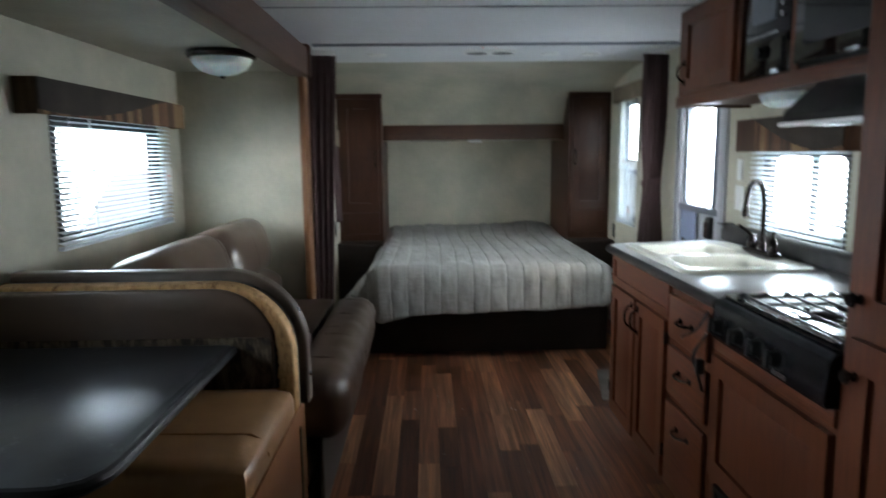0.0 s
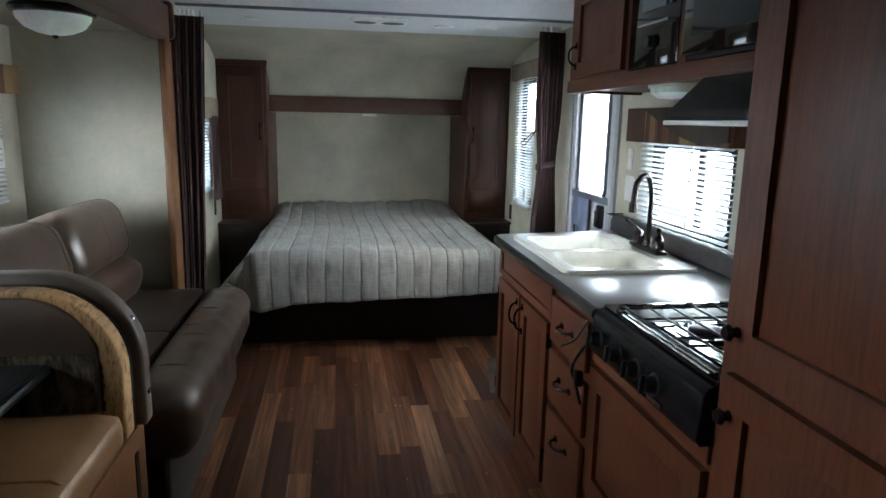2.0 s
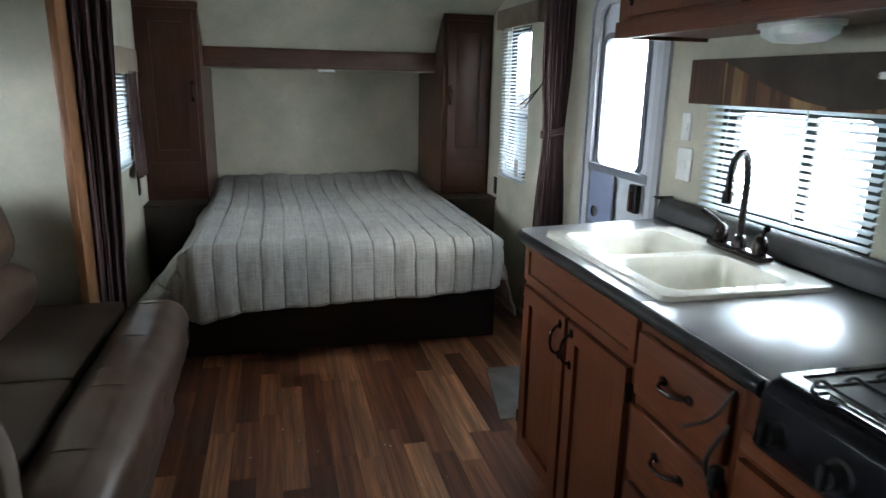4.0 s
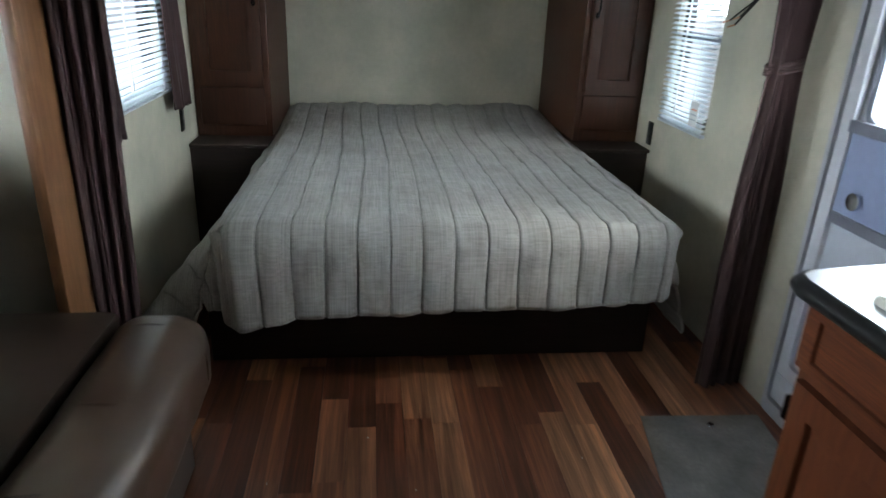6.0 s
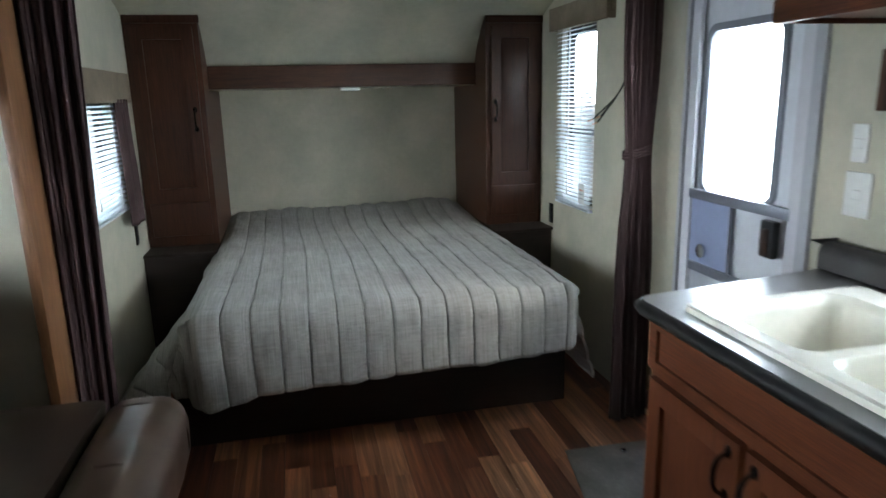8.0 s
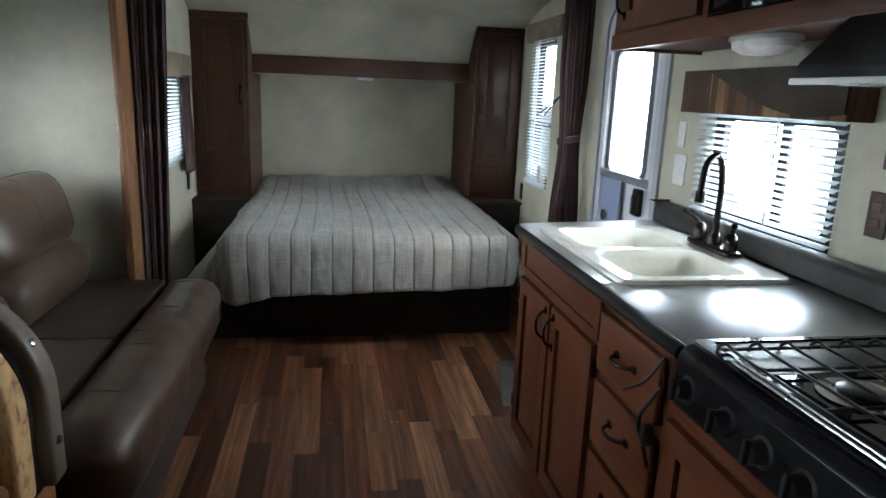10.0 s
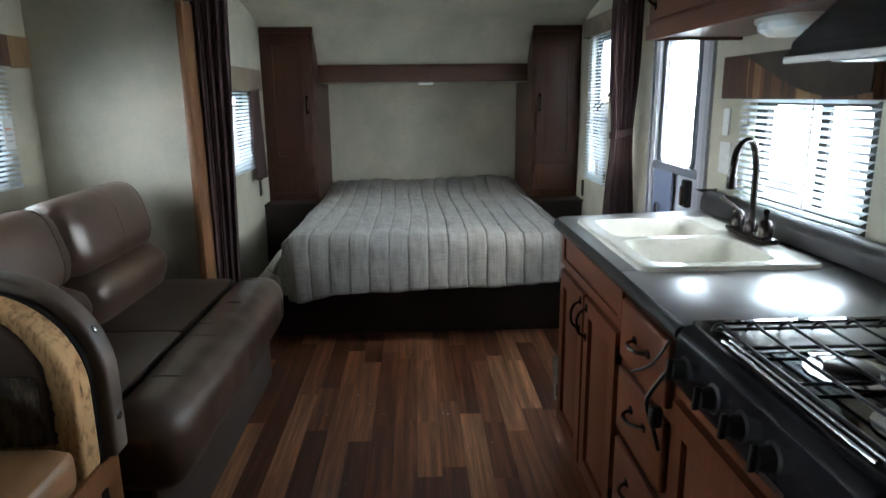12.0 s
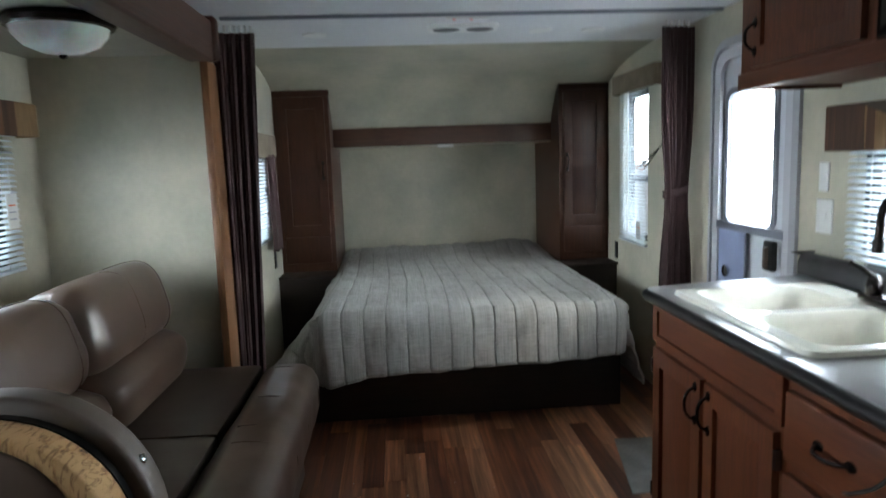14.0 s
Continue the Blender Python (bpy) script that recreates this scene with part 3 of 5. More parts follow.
def pelmet(place_x, y0, y1, z0, z1, depth, inward, mat, label, swag=False):
    """A box valance: front board and two returns, upholstered."""
    v = thing("valance", (place_x, (y0 + y1) / 2, z0), label, "valance", "window valances")
    xf = place_x + inward * depth
    part("front_board", box((xf - inward * 0.02, y0, z0), (xf, y1, z1), 0.004), mat, v)
    part("return_board", box((place_x + inward * 0.002, y0, z0), (xf - inward * 0.021, y0 + 0.018, z1), 0.003), mat, v)
    part("return_board", box((place_x + inward * 0.002, y1 - 0.018, z0), (xf - inward * 0.021, y1, z1), 0.003), mat, v)
    part("top_board", box((place_x + inward * 0.002, y0 + 0.019, z1 - 0.014), (xf - inward * 0.021, y1 - 0.019, z1)), mat, v)
    if swag:
        w = y1 - y0
        a, b = (y1 - 0.18 * w, y0 + 0.001)
        pts = [(a, z1 - 0.001)] + [(a + (b - a) * t, z1 - (z1 - z0) * (0.95 * math.sin(t * math.pi * 0.62) ** 1.2)) for t in [k / 14 for k in range(1, 15)]] + [(b, z1 - 0.001)]
        part("swag", prism(pts, "x", xf + inward * 0.001, xf + inward * 0.007), DARKCLOTH, v, "dark cloth swag")
    return v


pelmet(XR, 2.37, 3.175, 1.352, 1.495, 0.085, -1, STRIPES_Y, "brown striped box valance over the kitchen window", True)
pelmet(XS, 2.46, 3.86, 1.51, 1.637, 0.085, 1, STRIPES_Y, "brown striped box valance over the sofa window", True)
pelmet(XR, 4.68, 5.365, 1.735, 1.852, 0.05, -1, TANCLOTH, "tan cloth box valance over the tall window")
pelmet(XL, 4.36, 5.36, 1.415, 1.55, 0.05, 1, TANCLOTH, "tan cloth box valance over the bedside window")


# ---- entrance door ----
def entrance_door():
    y0, y1, z0, z1 = DOOR
    d = thing("door_1", (XR, (y0 + y1) / 2, z0), "closed white entrance door with a grey screen frame and a large window", "door", kind="structure")
    r = (0.02, 0.02, 0.10, 0.10)
    part("door_frame", ring_prism(rounded_rect(y0 - 0.035, y1 + 0.014, z0 - 0.05, z1 + 0.03, (0.02, 0.02, 0.13, 0.13)), rounded_rect(y0 + 0.005, y1 - 0.005, z0, z1 - 0.005, r), "x", XR - 0.014, XR + 0.05), DOORALU, d, "grey aluminium door frame")
    wy0, wy1, wz0, wz1 = 3.63, 3.985, 1.05, 1.61
    part("screen_frame", ring_prism(rounded_rect(y0 + 0.012, y1 - 0.012, z0 + 0.012, z1 - 0.015, (0.02, 0.02, 0.09, 0.09)), rounded_rect(y0 + 0.06, y1 - 0.06, z0 + 0.16, z1 - 0.06, (0.02, 0.02, 0.07, 0.07)), "x", XR - 0.006, XR + 0.012), DOORGLARE, d, "grey screen door frame, its colour paled for window glare")
    part("kick_panel", box((XR - 0.012, y0 + 0.02, z0 + 0.015), (XR - 0.0065, y1 - 0.02, z0 + 0.115), 0.002), DOORWHITE, d, "white kick panel")
    skin = wall_with_holes(y0 + 0.001, y1 - 0.001, z0 + 0.001, z1 - 0.02, [(wy0, wy1, wz0, wz1)], "x", XR + 0.025, XR + 0.06)
    part("door_leaf", skin, DOORWHITE, d, "white outer door leaf")
    part("cross_bar", box((XR - 0.009, y0 + 0.05, 1.015), (XR + 0.010, y1 - 0.05, 1.052), 0.004), ALU, d, "grey cross bar under the window")
    part("mid_bar", box((XR - 0.003, y0 + 0.061, 0.74), (XR + 0.010, y1 - 0.061, 0.775), 0.004), ALU, d)
    part("lower_panel", box((XR + 0.011, y0 + 0.06, 0.22), (XR + 0.015, y1 - 0.06, 0.74)), SCREEN, d, "grey lower screen panel")
    part("slider_panel", box((XR + 0.002, 3.80, 0.776), (XR + 0.006, y1 - 0.061, 1.014), 0.001, 1), BLUEPANE, d, "bluish plastic slider panel")
    part("slider_edge", box((XR + 0.0, 3.792, 0.776), (XR + 0.008, 3.7995, 1.014), 0.001, 1), ALU, d)
    part("window_trim", ring_prism(rounded_rect(wy0 - 0.025, wy1 + 0.025, wz0 - 0.012, wz1 + 0.025, 0.05), rounded_rect(wy0, wy1, wz0, wz1, 0.04), "x", XR + 0.014, XR + 0.03), ALU, d)
    pane = part("pane", box((XR + 0.04, wy0 + 0.002, wz0 + 0.002), (XR + 0.044, wy1 - 0.002, wz1 - 0.002)), GLASS, d, "bright window pane")
    pane.visible_shadow = False
    lock = part("latch_box", box((XR - 0.035, 3.535, 0.89), (XR - 0.008, 3.60, 1.01), 0.008), BLACKMATT, d, "black latch box")
    part("latch_lever", box((XR - 0.052, 3.555, 0.90), (XR - 0.034, 3.572, 0.985), 0.004), BROWNPLATE, lock)
    knob = lathe([(0.002, 0.0), (0.026, 0.003), (0.026, 0.012), (0.014, 0.02), (0.002, 0.021)], (XR - 0.02, 3.93, 0.83), 20, "x")
    part("thumb_latch", knob, CHROME, d)


entrance_door()
plate = thing("step_cover", (1.32, 3.81, 0), "flat grey step cover lying on the floor by the door", "floor plate")
part("sheet", prism([(1.135, 3.55), (1.60, 3.57), (1.66, 4.05), (1.235, 4.065)], "z", 0.0035, 0.008, 0.0015, 1), MATGREY, plate)
part("screw", lathe([(0.001, 0), (0.013, 0), (0.010, 0.005), (0.001, 0.006)], (1.46, 4.0, 0.008), 12), CHROME, plate)


# ---- curtains ----
def curtain(name, label, top, bottom, z0, z1, folds, amp, tie=None, seed=0.0, steps=72):
    """A hanging cloth. top, bottom: (start, end) of the edges in plan; tie: (height share, pinch 0..1)."""
    bm = bmesh.new()
    rows = []
    nz = 26
    for j in range(nz + 1):
        f = j / nz
        z = z0 + (z1 - z0) * f
        row = []
        pinch = 1.0
        if tie:
            pinch = 1 - tie[1] * math.exp(-((f - tie[0]) / 0.13) ** 2)
        for i in range(steps + 1):
            u = i / steps
            a = Vector(bottom[0]).lerp(Vector(bottom[1]), u)
            b = Vector(top[0]).lerp(Vector(top[1]), u)
            m = Vector(bottom[0]).lerp(Vector(top[0]), f).lerp(Vector(bottom[1]).lerp(Vector(top[1]), f), 0.5)
            p = a.lerp(b, f)
            p = m + (p - m) * pinch
            d = (Vector(top[1]) - Vector(top[0])).normalized()
            nrm = Vector((-d.y, d.x))
            ph = u * folds * 2 * math.pi + 0.8 * noise.noise(Vector((u * 3, f * 2, seed)))
            off = amp * (0.55 + 0.45 * (1 - f)) * math.sin(ph) + 0.4 * amp * math.sin(2.3 * ph + 1 + 2 * f)
            p = p + nrm * off
            row.append(bm.verts.new((p.x, p.y, z)))
        rows.append(row)
    for a, b in zip(rows, rows[1:]):
        for i in range(steps):
            bm.faces.new((a[i], a[i + 1], b[i + 1], b[i]))
    c = thing(name, (top[0][0], top[0][1], z0), label, "curtain", "brown curtains")
    cloth = part("cloth", bm, CURTAIN, c, smooth=80)
    sol = cloth.modifiers.new("thickness", "SOLIDIFY")
    sol.thickness = 0.004
    return c


def hooks(parent, a, b, z, n):
    for k in range(n):
        p = Vector(a).lerp(Vector(b), (k + 0.5) / n)
        part("glider", box((p.x - 0.005, p.y - 0.004, z), (p.x + 0.005, p.y + 0.004, z + 0.03), 0.001, 1), WHITE, parent)


c1 = curtain("privacy_curtain", "dark plum-brown privacy curtain gathered beside the slide-out", ((-0.505, 4.05), (-0.335, 4.075)), ((-0.52, 4.085), (-0.43, 4.18)), 0.02, 1.93, 4, 0.015, None, 1.0)
hooks(c1, (-0.465, 4.05), (-0.34, 4.072), 1.931, 6)
c2 = curtain("privacy_curtain", "dark plum-brown privacy curtain hanging beside the entrance door", ((1.53, 4.25), (1.69, 4.28)), ((1.515, 4.225), (1.685, 4.255)), 0.02, 1.955, 5, 0.022, (0.585, 0.32), 3.0)
tie_pts = [(1.607 + 0.058 * math.cos(2 * math.pi * k / 24), 4.262 + 0.028 * math.sin(2 * math.pi * k / 24), 1.16 + 0.012 * math.cos(2 * math.pi * k / 24)) for k in range(25)]
part("tie_band", join(tube(tie_pts, 0.007, 8), tube([(a, b, c + 0.012) for a, b, c in tie_pts], 0.007, 8), tube([(a, b, c + 0.024) for a, b, c in tie_pts], 0.007, 8)), CURTAIN, c2, "cloth tie-back band")
hooks(c2, (1.54, 4.252), (1.68, 4.278), 1.956, 6)
curtain("side_curtain", "short dark brown curtain panel beside the window", ((-0.505, 4.23), (-0.505, 4.44)), ((-0.495, 4.24), (-0.495, 4.445)), 0.872, 1.43, 4, 0.014, None, 5.0, 40)
curtain("side_curtain", "short dark brown curtain panel beside the window", ((-0.505, 5.06), (-0.505, 5.27)), ((-0.498, 5.09), (-0.50, 5.28)), 0.85, 1.43, 4, 0.012, None, 7.0, 30)
track = thing("curtain_track", (0.56, 4.0, ZC - 0.01), "thin white curtain track across the ceiling", "curtain track")
part("rail", box((-0.46, 4.0, ZC - 0.014), (XR - 0.01, 4.018, ZC), 0.002, 1), ALU, track)


# ---- bed ----
def bed():
    b = thing("bed", (0.58, 5.2, 0), "made bed on a dark wooden platform", "bed")
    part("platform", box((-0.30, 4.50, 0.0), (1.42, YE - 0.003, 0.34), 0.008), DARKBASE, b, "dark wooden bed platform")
    part("mattress", cushion((-0.16, 4.27, 0.342), (1.345, YE - 0.005, 0.615), 0.06, 10), WHITE, b, "pale mattress")


def quilt():
    """The channel-quilted cover: flat on top, hanging at the foot and both sides."""
    x0, x1, y0, y1, top = -0.185, 1.365, 4.215, YE - 0.012, 0.628
    bm = bmesh.new()
    nx, ny = 420, 170
    ha, hf, r, pitch = 0.50, 0.31, 0.05, 0.111
    W, L = x1 - x0, y1 - y0

    def hang(d, flare):
        if d <= 0:
            return 0.0, 0.0
        if d < r * 1.5708:
            return r * math.sin(d / r), r * (1 - math.cos(d / r))
        e = d - r * 1.5708
        return r + flare * e, r + 0.98 * e
    grid = []
    for j in range(ny + 1):
        row = []
        for i in range(nx + 1):
            a = -ha + (W + 2 * ha) * i / nx
            c = -hf + (L + hf) * j / ny
            da = -a if a < 0 else (a - W if a > W else 0)
            sgn = -1 if a < 0 else 1
            db = -c if c < 0 else 0
            oa, za = hang(da, 0.30 + 0.52 * max(0.0, min(1.0, 0.35 + c / 0.2, (0.85 - c) / 0.4)) if sgn < 0 else 0.26)
            of, zf = hang(db, 0.06)
            u = max(0.0, min(1.0, a / W))
            x = x0 + r + (W - 2 * r) * u + sgn * oa
            y = y0 + r + (L - r) * max(0.0, c / L) - of
            # the foot hangs a little narrower than the bed; past its edge the cover folds back along the side
            fold = min(1.0, da / 0.09)
            x += zf * (0.07 * max(0.0, 1 - u / 0.2) - 0.05 * max(0.0, (u - 0.8) / 0.2)) * (1 - fold)
            if da > 0 and db > 0:
                y += 0.8 * of * fold
            if da > 0:
                y += 0.12 * min(1.0, da / 0.16) * max(0.0, 1 - (y - y0) / 0.6)
            drop = max(za, zf)
            head = max(0.0, 1 - (y1 - y) / 0.6)
            z = top - drop + 0.04 * head
            z += 0.035 * math.exp(-((x - 1.10) / 0.13) ** 2) * math.exp(-((y - 6.25) / 0.10) ** 2)
            wav = 0.016 * noise.noise(Vector((x * 1.7, y * 1.1, 3.1))) + 0.012 * math.sin(y * 2.1 + x * 3)
            s = abs(math.sin(math.pi * (a + wav + 0.02) / pitch))
            lift = 0.017 * (min(1.0, s * 4.6) ** 0.6) + 0.005 * s + 0.009 * noise.noise(Vector((x * 13, y * 8, z * 8))) + 0.004 * noise.noise(Vector((x * 34, y * 26, z * 30)))
            big = 0.010 * noise.noise(Vector((x * 3, y * 2.5, 1.0)))
            if da > 0 and za >= zf:
                x += sgn * lift
            elif db > 0:
                k = min(1.0, zf / r)
                y -= (lift + big + 0.007 * noise.noise(Vector((x * 21, z * 13, 4.0)))) * k
                z += lift * (1 - k)
                z += (0.05 * u - 0.012 - 0.045 * max(0.0, 1 - u / 0.14)) * (zf / 0.3) + 0.010 * noise.noise(Vector((x * 6, 2.0, 0))) * (zf / 0.3)
            else:
                z += lift + big
            row.append(bm.verts.new((x, y, max(z, 0.13))))
        grid.append(row)
    for p, q in zip(grid, grid[1:]):
        for i in range(nx):
            bm.faces.new((p[i], p[i + 1], q[i + 1], q[i]))
    edges = [[v.co.copy() for v in grid[0][2:-2:2]], [r[0].co.copy() for r in grid[1::3]], [r[-1].co.copy() for r in grid[1::3]]]
    q = thing("quilt", (0.58, 5.2, 0.63), "grey-beige channel-quilted bedspread draped over the bed", "quilt")
    cover = part("cover", bm, QUILT, q, smooth=70)
    sol = cover.modifiers.new("thickness", "SOLIDIFY")
    sol.thickness, sol.offset = 0.007, 1
    part("hem", tube(edges[0], 0.0055, 8), HEM, q, "pale bound hem")
    part("hem", tube(edges[1], 0.0055, 8), HEM, q, "pale bound hem")
    part("hem", tube(edges[2], 0.0055, 8), HEM, q, "pale bound hem")


bed()
quilt()


# ---- panel doors and pulls ----
def panel_door(name, parent, face, place, w, h, mat, rail=0.055, t=0.018, mat_panel=None):
    """A raised-panel door, its lower left corner at place: mitred-looking frame, and a fielded panel."""
    stile = [(0, 0), (w, 0), (w, h), (0, h)]
    inner = [(rail, rail), (w - rail, rail), (w - rail, h - rail), (rail, h - rail)]
    bm = ring_prism(stile, inner, "z", 0.0, t)
    bmesh.ops.bevel(bm, geom=[e for e in bm.edges if all(abs(v.co.z - t) < 1e-5 and v.co.x in (0, w, rail, w - rail) for v in e.verts)], offset=0.004, segments=2, affect="EDGES")
    d = part(name, facing(bm, face, place), mat, parent, smooth=30)
    e = rail - 0.004
    f = rail + 0.03
    p = bmesh.new()
    loops = [[(e, e, 0.004), (w - e, e, 0.004), (w - e, h - e, 0.004), (e, h - e, 0.004)], [(f, f, t - 0.006), (w - f, f, t - 0.006), (w - f, h - f, t - 0.006), (f, h - f, t - 0.006)]]
    vs = [[p.verts.new(c) for c in loop] for loop in loops]
    for i in range(4):
        j = (i + 1) % 4
        p.faces.new((vs[0][i], vs[0][j], vs[1][j], vs[1][i]))
    p.faces.new(vs[1])
    p.faces.new([p.verts.new((x, y, 0.0)) for x, y, _ in loops[0]][::-1])
    part("panel", facing(p, face, place), mat_panel or mat, d, smooth=20)
    return d


def pull(parent, face, place, length=0.095, upright=True):
    """A bowed dark metal pull on two feet."""
    pts = [(0, 0, 0), (0, 0.012, 0.02), (0, length * 0.3, 0.03), (0, length * 0.5, 0.032), (0, length * 0.7, 0.03), (0, length - 0.012, 0.02), (0, length, 0)]
    if not upright:
        pts = [(q[1], 0, q[2]) for q in pts]
    bm = tube(curve_pts(pts, 5), 0.0048, 8)
    for q in (pts[0], pts[-1]):
        bm2 = lathe([(0.001, 0), (0.0115, 0), (0.010, 0.004), (0.001, 0.006)], q, 12, "z", (1.0, 1.35) if upright else (1.35, 1.0))
        bm = join(bm, bm2)
    return part("handle", facing(bm, face, place), BRONZE, parent, "dark bronze pull")


# ---- wardrobes by the bed ----
def wardrobe(x0, x1, hinge_left, label):
    w = thing("wardrobe", ((x0 + x1) / 2, 5.9, 0), label, "wardrobe", "bedside wardrobes")
    front = 5.58
    side = [(front, 0.643), (YE - 0.004, 0.643), (YE - 0.004, 1.47), (5.826, 1.47), (5.826, 1.59), (5.765, 1.69), (5.675, 1.78), (5.63, 1.82), (front, 1.85)]
    # the top follows the curved ceiling
    part("body", prism(side, "x", x0 + 0.002, x1 - 0.002, 0.003, 1), ESPRESSO, w)
    part("top_moulding", box((x0 + 0.002, front - 0.012, 1.805), (x1 + (0.006 if hinge_left else -0.002), front + 0.012, 1.846), 0.006), ESPRESSO, w)
    d = panel_door("door", w, FACE_MY, (x0 + 0.03, front - 0.001, 0.90), x1 - x0 - 0.06, 0.885, ESPRESSO, 0.06)
    hx = (x1 - 0.055) if hinge_left else (x0 + 0.055)
    pull(d, FACE_MY, (hx, front - 0.019, 1.27), 0.10)
    part("lower_panel", box((x0 + 0.03, front - 0.012, 0.70), (x1 - 0.03, front - 0.001, 0.88), 0.004), ESPRESSO, w)
    part("plinth", box((x0 + 0.002, 5.40, 0.0), (x1 - 0.002 if not hinge_left else -0.19, YE - 0.004, 0.625), 0.004), DARKBASE, w, "dark night-stand base")
    part("ledge", box((x0 + 0.002, 5.385, 0.626), (x1 + 0.01 if not hinge_left else x1, YE - 0.004, 0.642), 0.004), DARKBASE, w)


wardrobe(XL + 0.002, -0.18, True, "tall dark cherry wardrobe beside the bed, doors closed")
wardrobe(1.36, XR - 0.002, False, "tall dark cherry wardrobe beside the bed, doors closed")


# ---- kitchen ----
CF = 1.085   # front of the base cabinets
CTOP = 0.92


def base_cabinet(y0, y1, label):
    c = thing("base_cabinet", ((CF + XR) / 2, (y0 + y1) / 2, 0), label, "cabinet", "kitchen base cabinets")
    part("body", join(box((CF, y0 + 0.001, 0.09), (XR - 0.004, y1 - 0.001, 0.62)), box((CF, y0 + 0.001, 0.6201), (CF + 0.02, y1 - 0.001, 0.879)), box((CF + 0.021, y1 - 0.018, 0.6201), (XR - 0.004, y1 - 0.001, 0.879))), CHERRY, c)
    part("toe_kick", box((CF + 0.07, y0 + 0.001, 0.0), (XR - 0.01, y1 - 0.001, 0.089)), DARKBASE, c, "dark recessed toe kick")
    return c


sink_base = base_cabinet(2.465, 3.205, "cherry sink base cabinet with two closed panel doors")
part("false_front", facing(join(ring_prism([(0.0, 0.0), (0.738, 0.0), (0.738, 0.125), (0.0, 0.125)], [(0.035, 0.022), (0.71, 0.022), (0.71, 0.103), (0.035, 0.103)], "z", 0.0, 0.012), box((0.0355, 0.0225, 0.0), (0.7095, 0.1025, 0.004))), FACE_MX, (CF - 0.0005, 3.204, 0.75)), CHERRY_Y, sink_base)
for k, (ya, yb) in enumerate(((2.845, 3.185), (2.485, 2.825))):
    d = panel_door("door", sink_base, FACE_MX, (CF - 0.001, yb, 0.115), yb - ya, 0.615, CHERRY)
    pull(d, FACE_MX, (CF - 0.018, ya + 0.03 if k == 0 else yb - 0.03, 0.60), 0.1)
    for z in (0.2, 0.64):
        yh = yb + 0.006 if k == 0 else ya - 0.006
        part("hinge", box((CF - 0.02, yh - 0.006, z), (CF - 0.001, yh + 0.006, z + 0.05), 0.002, 1), BRONZE, d)

drawer_base = base_cabinet(2.10, 2.463, "cherry base cabinet with three closed drawers")
for z0, z1 in ((0.685, 0.845), (0.475, 0.655), (0.12, 0.445)):
    bm = box((0, 0, 0), (0.33, z1 - z0, 0.019), 0.006, 3)
    d = part("drawer", facing(bm, FACE_MX, (CF - 0.001, 2.445, z0)), CHERRY_Y, drawer_base)
    pull(d, FACE_MX, (CF - 0.02, 2.325, z1 - 0.075), 0.095, False)

stove_base = base_cabinet(1.442, 2.098, "cherry cabinet under the stove with a black grille")
part("rail", box((CF - 0.012, 1.47, 0.745), (CF - 0.001, 2.08, 0.79), 0.004), CHERRY_Y, stove_base)
d = panel_door("door", stove_base, FACE_MX, (CF - 0.001, 2.075, 0.34), 0.60, 0.39, CHERRY, 0.06)
grille = part("grille", facing(join(*[box((0.03, 0.02 + 0.022 * k, 0.004), (0.45, 0.031 + 0.022 * k, 0.012)) for k in range(9)], box((0, 0, 0), (0.48, 0.22, 0.004)), ring_prism([(0, 0), (0.48, 0), (0.48, 0.22), (0, 0.22)], [(0.02, 0.015), (0.46, 0.015), (0.46, 0.205), (0.02, 0.205)], "z", 0.0041, 0.014)), FACE_MX, (CF - 0.001, 2.03, 0.10)), BLACKMATT, stove_base, "black furnace grille")


def countertop():
    t = thing("countertop", (1.39, 2.7, 0.885), "charcoal laminate worktop with rounded edge over the base cabinets", "worktop")
    sx0, sx1, sy0, sy1 = 1.13, 1.53, 2.44, 3.10
    slab = join(prism([(1.055, 2.012), (1.055, sy0), (1.705, sy0), (1.705, 2.012)], "z", 0.882, CTOP, 0.004),
                prism([(1.055, sy0), (1.055, sy1), (sx0, sy1), (sx0, sy0)], "z", 0.882, CTOP),
                prism([(sx1, sy0), (sx1, sy1), (1.705, sy1), (1.705, sy0)], "z", 0.882, CTOP),
                prism([(1.055, sy1), (1.055, 3.20), (1.063, 3.225), (1.085, 3.24), (1.68, 3.325), (1.705, 3.325), (1.705, sy1)], "z", 0.882, CTOP))
    part("slab", slab, COUNTER, t, smooth=30)
    part("edge_band", tube([(1.055, 2.02, 0.90), (1.055, 3.2, 0.90), (1.062, 3.226, 0.90), (1.085, 3.241, 0.90), (1.68, 3.326, 0.90)], 0.0185, 12), BLACKMATT, t, "dark rounded edge")
    part("corner_cap", box((1.052, 2.0, 0.88), (1.075, 2.011, 0.92), 0.002), BLACKMATT, t)
    # rolled splashback along the wall
    part("splashback", prism(rounded_rect(1.645, 1.708, 0.921, 1.0, (0.0, 0.0, 0.03, 0.035)), "y", 1.45, 3.325, 0.004, 1), SPLASH, t, "low rolled splashback")


countertop()


